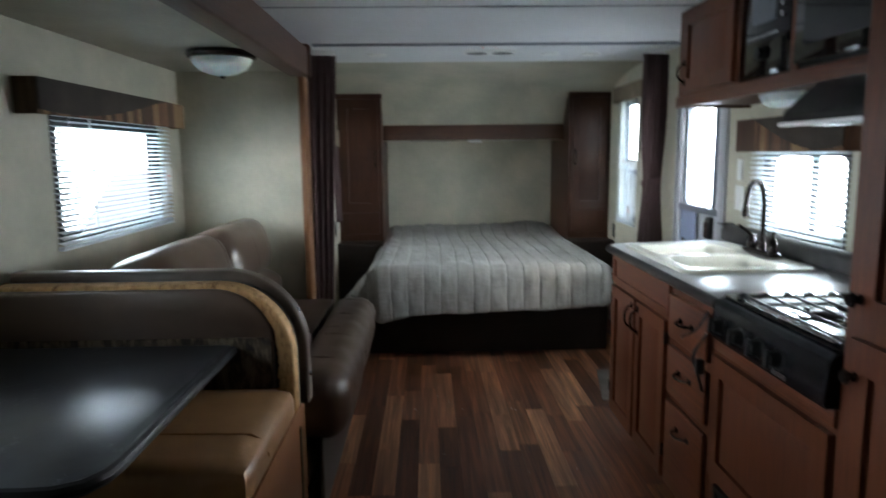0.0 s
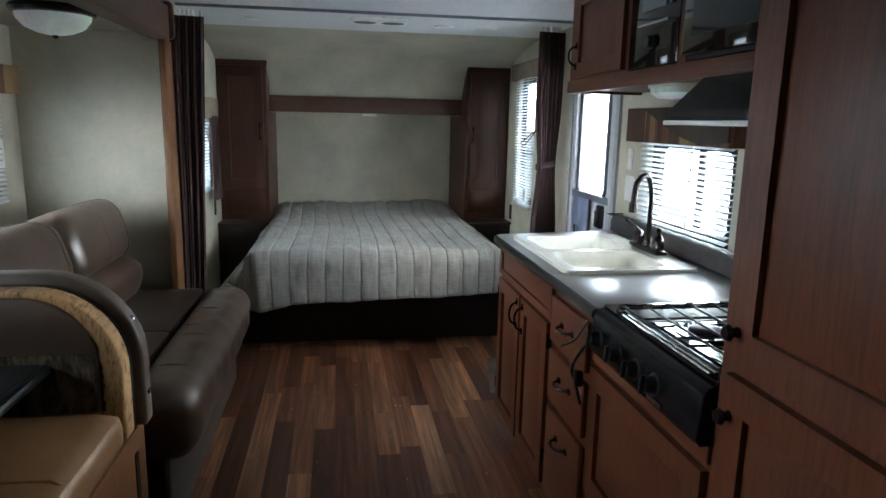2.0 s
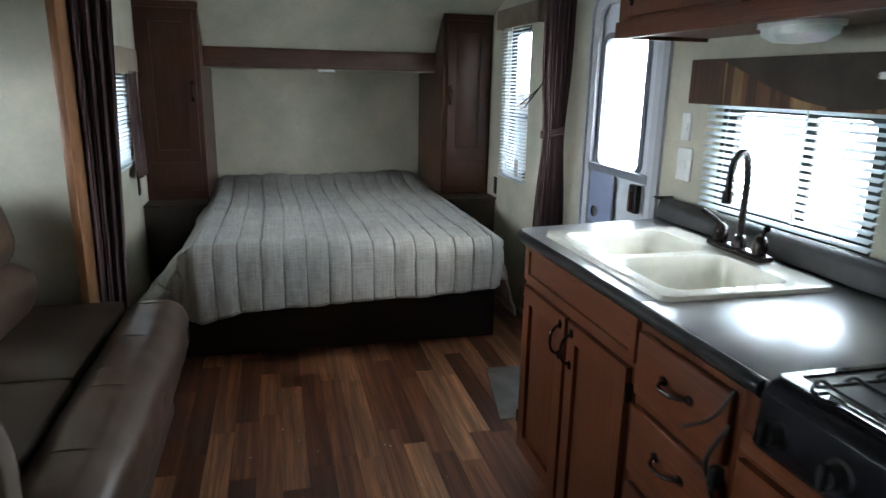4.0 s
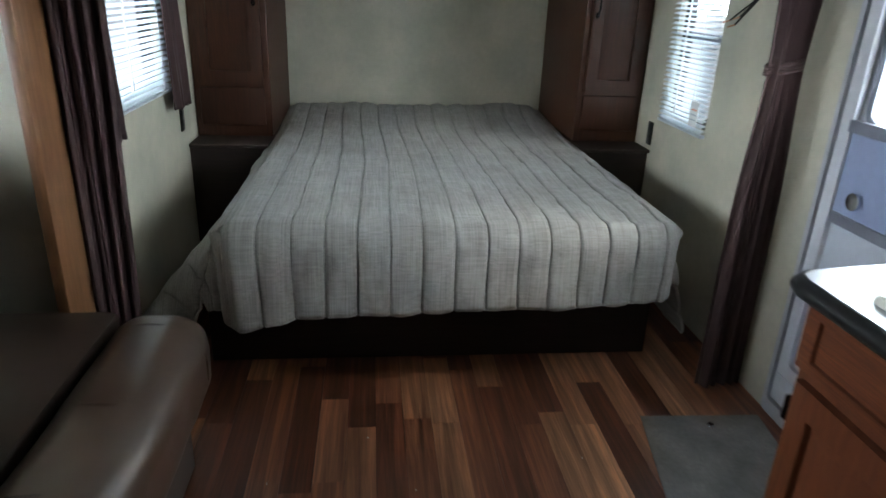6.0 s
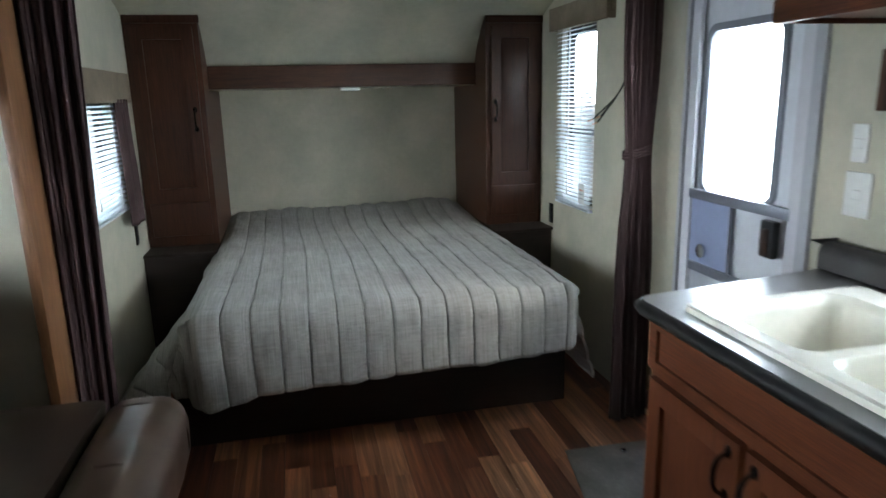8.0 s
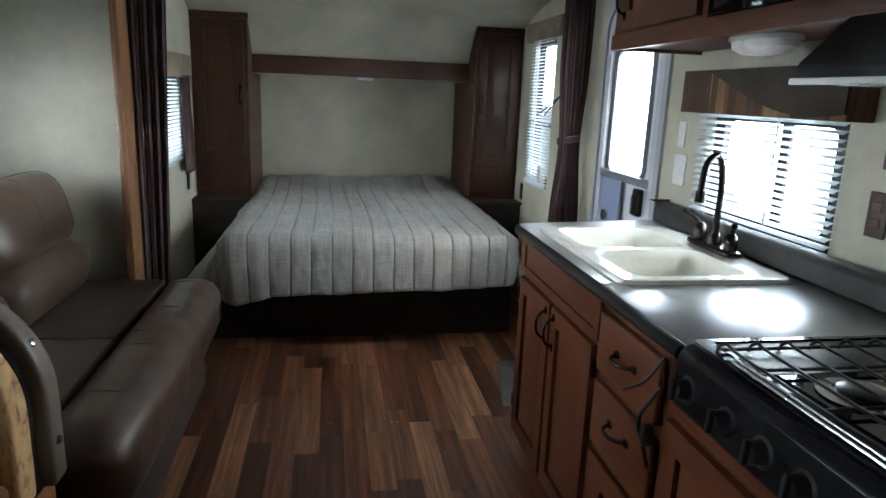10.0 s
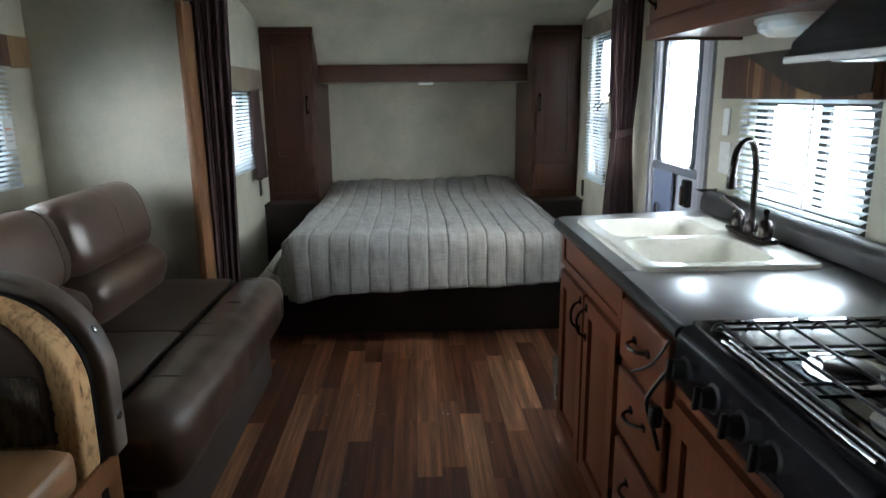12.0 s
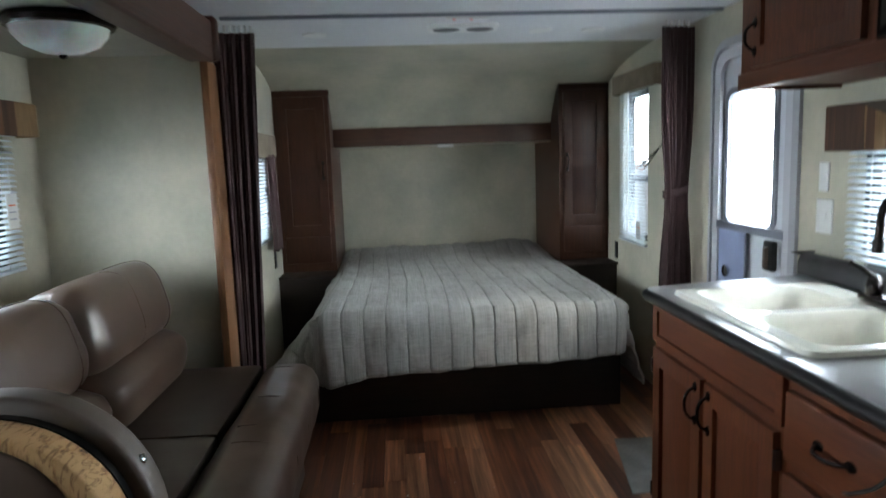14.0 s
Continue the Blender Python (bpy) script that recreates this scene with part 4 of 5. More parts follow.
def basin(x0, x1, y0, y1, z1, depth, r=0.05):
    """A bowl: rounded rim loop, sloping sides, flat bottom."""
    bm = bmesh.new()
    loops = []
    for k, (inset, z) in enumerate(((0.0, 0.0), (0.006, -0.006), (0.012, -0.03), (0.022, -depth + 0.03), (0.035, -depth + 0.008), (0.06, -depth))):
        pts = rounded_rect(x0 + inset, x1 - inset, y0 + inset, y1 - inset, r, 5)
        loops.append([bm.verts.new((p[0], p[1], z1 + z)) for p in pts])
    for a, b in zip(loops, loops[1:]):
        for i in range(len(a)):
            j = (i + 1) % len(a)
            bm.faces.new((a[i], a[j], b[j], b[i]))
    bm.faces.new(loops[-1])
    return bm


def sink():
    s = thing("sink", (1.34, 2.78, CTOP), "cream double-bowl kitchen sink set into the worktop", "sink")
    z = CTOP + 0.014
    x0, x1, y0, y1 = 1.100, 1.60, 2.415, 3.128
    bowls = ((1.148, 1.50, 2.455, 2.755), (1.148, 1.50, 2.79, 3.09))
    # rim: a plate with two openings, built as a band round each bowl plus the outer edge
    bm = bmesh.new()
    xs, ys = [x0 + 0.012, 1.148, 1.50, x1 - 0.012], [y0 + 0.012, 2.455, 2.755, 2.79, 3.09, y1 - 0.012]
    grid = {}

    def v(i, j):
        if (i, j) not in grid:
            grid[i, j] = bm.verts.new((xs[i], ys[j], z))
        return grid[i, j]
    for i in range(3):
        for j in range(5):
            if i == 1 and j in (1, 3):
                continue
            bm.faces.new((v(i, j), v(i + 1, j), v(i + 1, j + 1), v(i, j + 1)))
    for a in bowls:   # square opening to rounded rim
        pts = rounded_rect(*a, 0.05, 5)
        corners = [(a[0], a[2]), (a[1], a[2]), (a[1], a[3]), (a[0], a[3])]
        for c in range(4):
            cv = bm.verts.new((*corners[c], z))
            arc = [bm.verts.new((*pts[c * 6 + k], z)) for k in range(6)]
            for p, q in zip(arc, arc[1:]):
                bm.faces.new((cv, p, q))
    rim_o, rim_i = rounded_rect(x0, x1, y0, y1, 0.035, 6), rounded_rect(x0 + 0.012, x1 - 0.012, y0 + 0.012, y1 - 0.012, 0.0001, 6)
    lo = [bm.verts.new((*p, CTOP + 0.001)) for p in rim_o]
    mid = [bm.verts.new((p[0] + (0.003 if p[0] < 1.36 else -0.003), p[1] + (0.003 if p[1] < 2.775 else -0.003), z - 0.002)) for p in rim_o]
    hi = [bm.verts.new((*p, z)) for p in rim_i]
    for a, b in ((lo, mid), (mid, hi)):
        for i in range(len(a)):
            j = (i + 1) % len(a)
            bm.faces.new((a[i], a[j], b[j], b[i]))
    part("rim", bm, ENAMEL, s, smooth=50)
    for a in bowls:
        bw = part("bowl", basin(*a, z, 0.17), ENAMEL, s, smooth=60)
        cx, cy = (a[0] + a[1]) / 2, (a[2] + a[3]) / 2
        part("drain", lathe([(0.001, 0.0), (0.04, 0.0), (0.043, 0.003), (0.03, 0.004), (0.001, 0.001)], (cx, cy, z - 0.169), 24), CHROME, bw, "steel drain")


sink()


def faucet():
    f = thing("faucet", (1.55, 2.74, CTOP + 0.014), "dark bronze gooseneck kitchen faucet with two lever handles", "faucet")
    z = CTOP + 0.015
    part("base_plate", cushion((1.525, 2.62, z), (1.578, 2.86, z + 0.022), 0.01, 8), BRONZE, f)
    neck = curve_pts([(1.552, 2.74, z + 0.02), (1.552, 2.74, z + 0.12), (1.550, 2.738, z + 0.22), (1.53, 2.727, z + 0.285), (1.50, 2.712, z + 0.298), (1.468, 2.70, z + 0.27), (1.457, 2.694, z + 0.21), (1.455, 2.692, z + 0.18)], 7)
    part("spout", tube(neck, 0.0105, 12), BRONZE, f)
    part("spout_tip", tube([(1.455, 2.692, z + 0.195), (1.454, 2.692, z + 0.16)], 0.0145, 14), BRONZE, f)
    part("collar", lathe([(0.001, 0), (0.022, 0), (0.02, 0.02), (0.014, 0.035), (0.001, 0.036)], (1.552, 2.74, z + 0.02), 20), BRONZE, f)
    for y, s in ((2.655, -1), (2.825, 1)):
        h = part("handle", lathe([(0.001, 0), (0.02, 0), (0.022, 0.02), (0.017, 0.045), (0.008, 0.055), (0.001, 0.056)], (1.552, y, z + 0.02), 18), BRONZE, f)
        part("lever", tube(curve_pts([(1.552, y, z + 0.065), (1.54, y + s * 0.02, z + 0.085), (1.52, y + s * 0.055, z + 0.105)]), [0.008] * 8 + [0.007] * 8 + [0.009], 10), BRONZE, h)


faucet()


def stove():
    y0, y1, x0, x1 = 1.446, 2.006, 1.035, 1.60
    s = thing("stove", (1.30, 1.72, 0.79), "black gas cooktop with wire grates set in beside the worktop", "stove")
    prof = [(x0 + 0.004, 0.80), (x0 - 0.004, 0.815), (x0 + 0.002, 0.905), (x0 + 0.014, 0.922), (x0 + 0.03, 0.927), (x1, 0.927), (x1, 0.90), (1.082, 0.90), (1.082, 0.80)]
    part("front", prism(prof, "y", y0, y1, 0.002, 1), STOVEFRONT, s)
    part("pan", box((1.0825, y0 + 0.01, 0.885), (x1 - 0.01, y1 - 0.01, 0.8995)), BLACKMATT, s)
    part("rim", ring_prism(rounded_rect(x0 + 0.028, x1, y0, y1, 0.01), rounded_rect(x0 + 0.06, x1 - 0.03, y0 + 0.03, y1 - 0.014, 0.012), "z", 0.9275, 0.934), BLACK, s)
    for k in range(2):
        part("trim_strip", tube([(x0 + 0.03 + 0.014 * k, y0 + 0.03, 0.941), (x0 + 0.03 + 0.014 * k, y1 - 0.13, 0.941)], 0.0032, 8), CHROME, s, "bright front rail")
    for bx, by, r in ((1.20, 1.56, 0.040), (1.22, 1.755, 0.040), (1.44, 1.66, 0.036)):
        b = part("burner", lathe([(0.001, 0), (r + 0.012, 0), (r, 0.003), (r, 0.010), (r * 0.8, 0.014), (0.001, 0.014)], (bx, by, 0.929), 28), IRON, s)
        part("ring", lathe([(r + 0.014, 0), (r + 0.03, 0.0005), (r + 0.03, 0.003), (r + 0.014, 0.003)], (bx, by, 0.929), 28), CHROME, b)
    part("top_sheet", box((x0 + 0.062, y0 + 0.032, 0.9273), (x1 - 0.032, y1 - 0.161, 0.9288)), BLACK, s, "glossy black top sheet")
    part("rear_well", box((x0 + 0.062, y1 - 0.160, 0.9275), (x1 - 0.032, y1 - 0.016, 0.9300), 0.0008, 1), BLACKMATT, s, "matt black strip")
    for k in range(8):
        x = x0 + 0.056 + k * 0.064
        rod = curve_pts([(x - 0.014, y1 - 0.060, 0.932), (x - 0.008, y1 - 0.062, 0.945), (x, y1 - 0.070, 0.950), (x, y1 - 0.10, 0.946), (x, (y0 + y1) / 2, 0.944), (x, y0 + 0.06, 0.943), (x, y0 + 0.035, 0.940), (x, y0 + 0.025, 0.931)], 4)
        part("grate_bar", tube(rod, 0.0034, 8), IRON, s)
    for y in (y0 + 0.055, (y0 + y1) / 2 - 0.03, y1 - 0.163, y1 - 0.068):
        part("cross_bar", tube([(x0 + 0.045, y, 0.9395), (x0 + 0.52, y, 0.9395)], 0.0034, 8), IRON, s)
    slope = Matrix.Translation((x0 - 0.001, 0, 0.853)) @ pose(0, 0, 0, 0, 4, 0)
    for y in (1.955, 1.83, 1.73, 1.635):
        bm = lathe([(0.001, -0.026), (0.016, -0.026), (0.020, -0.016), (0.022, -0.004), (0.028, 0.0), (0.001, 0.001)], (0, 0, 0), 20, "x")
        bm.transform(slope @ Matrix.Translation((0, y, 0)))
        kn = part("knob", bm, BLACKMATT, s)
        g = box((-0.036, -0.0045, -0.022), (-0.024, 0.0045, 0.022), 0.002, 1)
        g.transform(slope @ Matrix.Translation((0, y, 0)))
        part("grip", g, BLACKMATT, kn)
    bar = box((-0.0035, 1.590, -0.040), (-0.0005, 1.655, -0.028))
    bar.transform(slope)
    part("name_bar", bar, CHROME, s, "small silver name bar")


stove()


def upper_cabinet():
    y0, y1, x0, z0 = 1.442, 3.215, 1.362, 1.562
    c = thing("upper_cabinet", ((x0 + XR) / 2, (y0 + y1) / 2, z0), "cherry wall cabinets hung under the ceiling over the worktop", "cabinet")
    part("body", join(box((x0, 2.615, z0 + 0.02), (XR - 0.003, y1, ZC - 0.002)), box((x0, y0, z0 + 0.02), (XR - 0.003, 1.50, ZC - 0.002)), box((x0, 1.5001, 1.96), (XR - 0.003, 2.6149, ZC - 0.002)), box((x0, 2.225, z0 + 0.02), (XR - 0.003, 2.27, 1.9599)), box((XR - 0.02, 1.5001, z0 + 0.02), (XR - 0.003, 2.2249, 1.9599)), box((XR - 0.02, 2.2701, z0 + 0.02), (XR - 0.003, 2.6149, 1.9599))), CHERRY, c, smooth=0)
    part("bottom_panel", box((x0 + 0.012, y0, z0 + 0.006), (XR - 0.004, y1 - 0.003, z0 + 0.0195)), CHERRY_Y, c)
    part("light_rail", box((x0 - 0.012, y0, z0 - 0.008), (x0 + 0.011, y1, z0 + 0.045), 0.004), CHERRY_Y, c)
    part("end_rail", box((x0 + 0.012, y1 - 0.002, z0 - 0.006), (XR - 0.004, y1 + 0.008, z0 + 0.04), 0.003), CHERRY_X, c)
    d = panel_door("door", c, FACE_MX, (x0 - 0.001, 3.135, z0 + 0.055), 0.49, 0.345, CHERRY, 0.058)
    pull(d, FACE_MX, (x0 - 0.019, 3.105, z0 + 0.10), 0.085)
    st = thing("stereo", (x0 + 0.1, 2.44, z0 + 0.02), "black built-in stereo with a pale display in the wall cabinet", "stereo")
    part("case", box((x0 - 0.004, 2.2705, z0 + 0.05), (XR - 0.05, 2.6145, 1.955), 0.004), BLACK, st)
    part("display", box((x0 - 0.008, 2.36, 1.79), (x0 - 0.0045, 2.52, 1.915), 0.001, 1), DISPLAY, st, "grey display")
    for k in range(4):
        part("button", lathe([(0.001, -0.008), (0.009, -0.008), (0.011, 0), (0.001, 0.0005)], (x0 - 0.005, 2.315, 1.80 + 0.034 * k), 12, "x"), CHROME, st)
    part("knob", lathe([(0.001, -0.022), (0.02, -0.022), (0.023, 0), (0.001, 0.0005)], (x0 - 0.005, 2.44, 1.69), 20, "x"), BLACKMATT, st)
    part("slot", box((x0 - 0.007, 2.34, 1.745), (x0 - 0.0045, 2.55, 1.753)), CHROME, st)
    mw = thing("microwave", (x0 + 0.1, 1.86, z0 + 0.02), "black built-in microwave with a dark glass door", "microwave")
    part("case", box((x0 + 0.004, 1.5005, z0 + 0.05), (XR - 0.05, 2.2245, 1.955), 0.003), BLACKMATT, mw)
    dd = part("door", box((x0 - 0.022, 1.65, z0 + 0.06), (x0 + 0.003, 2.215, 1.95), 0.006), BLACK, mw, "black glass door")
    part("window", box((x0 - 0.0245, 1.71, z0 + 0.11), (x0 - 0.0225, 2.16, 1.90), 0.0008, 1), BLACK, dd)
    part("handle", tube(curve_pts([(x0 - 0.022, 1.675, z0 + 0.10), (x0 - 0.05, 1.675, z0 + 0.13), (x0 - 0.05, 1.675, 1.88), (x0 - 0.022, 1.675, 1.91)]), 0.008), BLACK, dd)
    part("control_panel", box((x0 - 0.02, 1.505, z0 + 0.06), (x0 + 0.003, 1.645, 1.95), 0.004), BLACK, mw)
    # oval lamp under the cabinet, and the hood over the stove
    la = thing("under_cabinet_lamp", (1.52, 2.62, z0), "white oval plastic lamp under the wall cabinet, switched off", "lamp")
    part("base", lathe([(0.001, 0), (0.10, 0), (0.10, -0.012), (0.001, -0.012)], (1.53, 2.60, z0 + 0.0055), 28, "z", (0.75, 1.25)), WHITE, la)
    part("shade", lathe([(0.092, 0), (0.088, -0.018), (0.06, -0.034), (0.001, -0.04)], (1.53, 2.60, z0 - 0.007), 28, "z", (0.75, 1.25)), DOME, la)
    ho = thing("range_hood", (1.5, 1.75, 1.42), "black range hood under the wall cabinet over the stove", "range hood")
    part("canopy", prism([(1.235, 1.43), (1.235, 1.462), (1.33, z0 - 0.009), (XR - 0.004, z0 - 0.009), (XR - 0.004, 1.43)], "y", 1.47, 2.06, 0.003, 1), BLACKMATT, ho)
    part("lip", box((1.222, 1.47, 1.424), (1.2345, 2.06, 1.436), 0.002, 1), WHITE, ho, "white front lip")
    part("filter", box((1.28, 1.52, 1.424), (1.66, 2.0, 1.4295)), CHROME, ho)


upper_cabinet()


def pantry():
    y0, y1, x0 = 0.93, 1.440, 1.065
    p = thing("pantry_cabinet", (1.38, 1.18, 0), "tall cherry pantry cabinet with closed panel doors", "cabinet")
    part("body", box((x0, y0, 0.09), (XR - 0.003, y1, ZC - 0.002)), CHERRY, p)
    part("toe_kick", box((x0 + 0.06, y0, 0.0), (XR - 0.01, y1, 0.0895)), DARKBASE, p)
    up = panel_door("door", p, FACE_MX, (x0 - 0.001, 1.40, 1.0), 0.445, 0.95, CHERRY, 0.065)
    low = panel_door("door", p, FACE_MX, (x0 - 0.001, 1.40, 0.115), 0.445, 0.86, CHERRY, 0.065)
    for d, z in ((up, 1.06), (low, 0.90)):
        part("knob", lathe([(0.001, -0.026), (0.012, -0.026), (0.016, -0.018), (0.008, -0.01), (0.011, 0), (0.001, 0.001)], (x0 - 0.019, 1.375, z), 16, "x"), BRONZE, d)
    fr = thing("refrigerator", (1.38, 0.6, 0), "black refrigerator beside the pantry cabinet", "refrigerator")
    part("body", box((x0 + 0.03, 0.30, 0.02), (XR - 0.003, 0.926, 1.80), 0.004), BLACKMATT, fr)
    part("door", box((x0 - 0.015, 0.305, 0.06), (x0 + 0.029, 0.92, 1.22), 0.008), BLACK, fr)
    part("door", box((x0 - 0.015, 0.305, 1.235), (x0 + 0.029, 0.92, 1.79), 0.008), BLACK, fr)
    part("cabinet_top", box((x0, 0.30, 1.805), (XR - 0.003, 0.926, ZC - 0.002)), CHERRY, fr)


pantry()

# cables left hanging between the drawers and the stove
wires = thing("loose_cable", (1.04, 2.09, 0.75), "black cable hanging in a loop beside the stove", "cable")
part("strand", tube(curve_pts([(1.06, 2.095, 0.86), (1.03, 2.11, 0.80), (1.0, 2.14, 0.77), (1.01, 2.17, 0.755)]), 0.004, 7), BLACKMATT, wires)
part("strand", tube(curve_pts([(1.055, 2.09, 0.79), (1.02, 2.10, 0.72), (1.035, 2.10, 0.66), (1.05, 2.095, 0.60)]), 0.005, 7), BLACKMATT, wires)
part("plug", cushion((1.022, 2.075, 0.66), (1.05, 2.10, 0.71), 0.008, 6), BLACKMATT, wires)
w2 = thing("bedside_wire", (1.66, 4.33, 1.3), "thin black wires with bare ends hanging from the wall", "wire")
for k, e in enumerate(((1.50, 4.45, 1.30), (1.53, 4.47, 1.285), (1.56, 4.50, 1.31))):
    part("strand", tube(curve_pts([(1.705, 4.46, 1.62), (1.66, 4.45, 1.50), (1.61, 4.45, 1.40), e]), 0.0032, 6), BLACKMATT, w2)
    part("bare_end", tube([e, (e[0] - 0.022, e[1] + 0.005, e[2] - 0.008)], 0.0026, 6), COPPER, w2)


# ---- wall plates, tags, ceiling fittings ----
def wall_plate(name, place, inward, mat, label, w=0.072, h=0.118, slots=2):
    p = thing(name, place, label, "switch" if "switch" in name else "outlet", "wall plates")
    x, y, z = place
    part("plate", box((x + inward * 0.001, y - w / 2, z - h / 2), (x + inward * 0.008, y + w / 2, z + h / 2), 0.003), mat, p)
    for k in range(slots):
        zz = z + (k - (slots - 1) / 2) * 0.042
        part("socket", box((x + inward * 0.0081, y - 0.015, zz - 0.013), (x + inward * 0.0105, y + 0.015, zz + 0.013), 0.002, 1), mat, p)
    return p


wall_plate("outlet", (XR, 2.29, 1.285), -1, BROWNPLATE, "small dark brown outlet plate on the wall over the worktop", 0.05, 0.085, 1)
wall_plate("outlet", (XR, 2.305, 1.13), -1, BROWNPLATE, "dark brown outlet plate on the wall over the worktop", 0.062, 0.115)
wall_plate("light_switch", (XR, 3.275, 1.13), -1, WHITE, "white switch plate beside the entrance door", 0.085, 0.12, 1)
wall_plate("light_switch", (XR, 3.285, 1.265), -1, WHITE, "white switch plate beside the entrance door", 0.05, 0.10, 1)
wall_plate("outlet", (XR, 5.41, 0.725), -1, BLACKMATT, "black outlet on the wall beside the bed", 0.055, 0.115, 2)
wall_plate("outlet", (XL, 5.325, 0.775), 1, BLACKMATT, "black outlet on the wall beside the bed", 0.055, 0.115, 2)


def tag(place, inward, h, label):
    t = thing("paper_tag", place, label, "tag")
    x, y, z = place
    part("sheet", box((x, y - 0.035, z), (x + inward * 0.0015, y + 0.035, z + h), 0.0004, 1), WHITE, t)
    for k in range(3):
        part("print_bar", box((x + inward * 0.0016, y - 0.024, z + h * (0.25 + 0.2 * k)), (x + inward * 0.0022, y + 0.02, z + h * (0.25 + 0.2 * k) + 0.006)), ORANGE if k == 2 else SCREEN, t)
    part("string", tube([(x + inward * 0.001, y, z + h), (x + inward * 0.001, y + 0.004, z + h + 0.12)], 0.001, 5), WHITE, t)


tag((XS + 0.045, 3.685, 1.168), 1, 0.13, "white paper tag hanging on the blind")
tag((XR - 0.042, 4.915, 0.855), -1, 0.105, "white paper tag hanging on the blind")

lamp = thing("ceiling_lamp", (-0.75, 3.25, ZS), "frosted glass dome ceiling lamp with a bronze ring, switched off", "lamp")
part("ring", lathe([(0.10, 0), (0.15, -0.004), (0.158, -0.02), (0.15, -0.034), (0.138, -0.038), (0.13, -0.03), (0.10, -0.002)], (-0.75, 3.25, ZS), 40), BRONZE, lamp, "bronze ring")
part("shade", lathe([(0.136, -0.03), (0.13, -0.055), (0.105, -0.085), (0.06, -0.105), (0.02, -0.112), (0.001, -0.1125)], (-0.75, 3.25, ZS), 40), DOME, lamp, "frosted glass dome")
part("finial", lathe([(0.001, -0.110), (0.012, -0.113), (0.010, -0.122), (0.001, -0.126)], (-0.75, 3.25, ZS), 16), BRONZE, lamp)

vent = thing("ceiling_vent", (0.60, 4.30, ZC), "white ceiling vent with two dark oval openings", "vent")
part("frame", prism(rounded_rect(0.42, 0.75, 4.225, 4.375, 0.03), "z", ZC - 0.016, ZC, 0.005), WHITE, vent)
for x in (0.505, 0.665):
    part("opening", lathe([(0.001, -0.0175), (0.055, -0.0175), (0.06, -0.0162), (0.001, -0.016)], (x, 4.30, ZC), 24, "z", (1.1, 0.85)), VENTDARK, vent, "dark vent opening")
det = thing("ceiling_detector", (0.585, 4.10, ZC), "small red indicator lamps on the ceiling", "detector")
part("base", box((0.49, 4.08, ZC - 0.010), (0.68, 4.11, ZC), 0.003), WHITE, det)
for x in (0.525, 0.60):
    part("indicator", lathe([(0.001, -0.014), (0.008, -0.0105), (0.001, -0.0102)], (x, 4.092, ZC), 12), REDLAMP, det)
for x, y in ((-0.12, 4.42), (0.98, 4.42), (1.25, 4.44)):
    dl = thing("downlight", (x, y, ZC), "small round white ceiling downlight, switched off", "lamp", "ceiling downlights")
    part("bezel", lathe([(0.001, -0.006), (0.035, -0.006), (0.055, -0.008), (0.06, -0.001), (0.001, -0.0002)], (x, y, ZC), 24), WHITE, dl)
bl = thing("reading_lamp", (0.605, 5.79, 1.47), "small white lamp under the headboard beam", "lamp")
part("housing", cushion((0.545, 5.765, 1.452), (0.66, 5.815, 1.474), 0.009, 6), WHITE, bl)


# ---- sofa ----
def bolster(y0, y1, cx, cz, ax, az, tilt, seed):
    """A stuffed roll along y, gathered to a pucker at its ends and slightly slack in the middle."""
    bm = bmesh.new()
    rings, seg = 26, 40
    half, mid = (y1 - y0) / 2, (y0 + y1) / 2
    ca, sa = math.cos(math.radians(tilt)), math.sin(math.radians(tilt))
    rows = []
    for j in range(rings + 1):
        v = math.sin(math.pi / 2 * (2 * j / rings - 1))
        v = max(-0.9995, min(0.9995, v))
        s = (1 - abs(v) ** 11) ** 0.42
        end = math.exp(-(1 - abs(v)) / 0.10)
        row = []
        for i in range(seg):
            th = 2 * math.pi * i / seg
            c, n = math.cos(th), math.sin(th)
            px = ax * s * math.copysign(abs(c) ** 0.66, c)
            pz = az * s * math.copysign(abs(n) ** 0.66, n)
            k = 1 - 0.09 * end * (0.5 + 0.5 * math.sin(th * 9 + seed * 2.3)) + 0.012 * math.cos(v * 1.5)
            k += 0.018 * noise.noise(Vector((c * 1.5, n * 1.5, v * 2.2 + seed * 3.7)))
            # slack diagonal folds
            k += 0.008 * noise.noise(Vector((c * 4, n * 4 + v * 3, v * 5 + seed)))
            y = mid + v * half - math.copysign(0.018, v) * end * (1 - s)
            row.append(bm.verts.new((cx + k * (px * ca + pz * sa), y, cz + k * (-px * sa + pz * ca))))
        rows.append(row)
    for p, q in zip(rows, rows[1:]):
        for i in range(seg):
            bm.faces.new((p[i], p[(i + 1) % seg], q[(i + 1) % seg], q[i]))
    bm.faces.new(rows[0])
    bm.faces.new(rows[-1])
    bmesh.ops.recalc_face_normals(bm, faces=bm.faces)
    return bm


def bolster_seam(y, cx, cz, ax, az, tilt):
    ca, sa = math.cos(math.radians(tilt)), math.sin(math.radians(tilt))
    pts = []
    for i in range(15):
        th = math.radians(-60 + 170 * i / 14)
        c, n = math.cos(th), math.sin(th)
        px = ax * math.copysign(abs(c) ** 0.66, c)
        pz = az * math.copysign(abs(n) ** 0.66, n)
        pts.append((cx + 1.012 * (px * ca + pz * sa), y + 0.008 * math.sin(th * 2), cz + 1.012 * (-px * sa + pz * ca)))
    return tube(pts, 0.0018, 6)


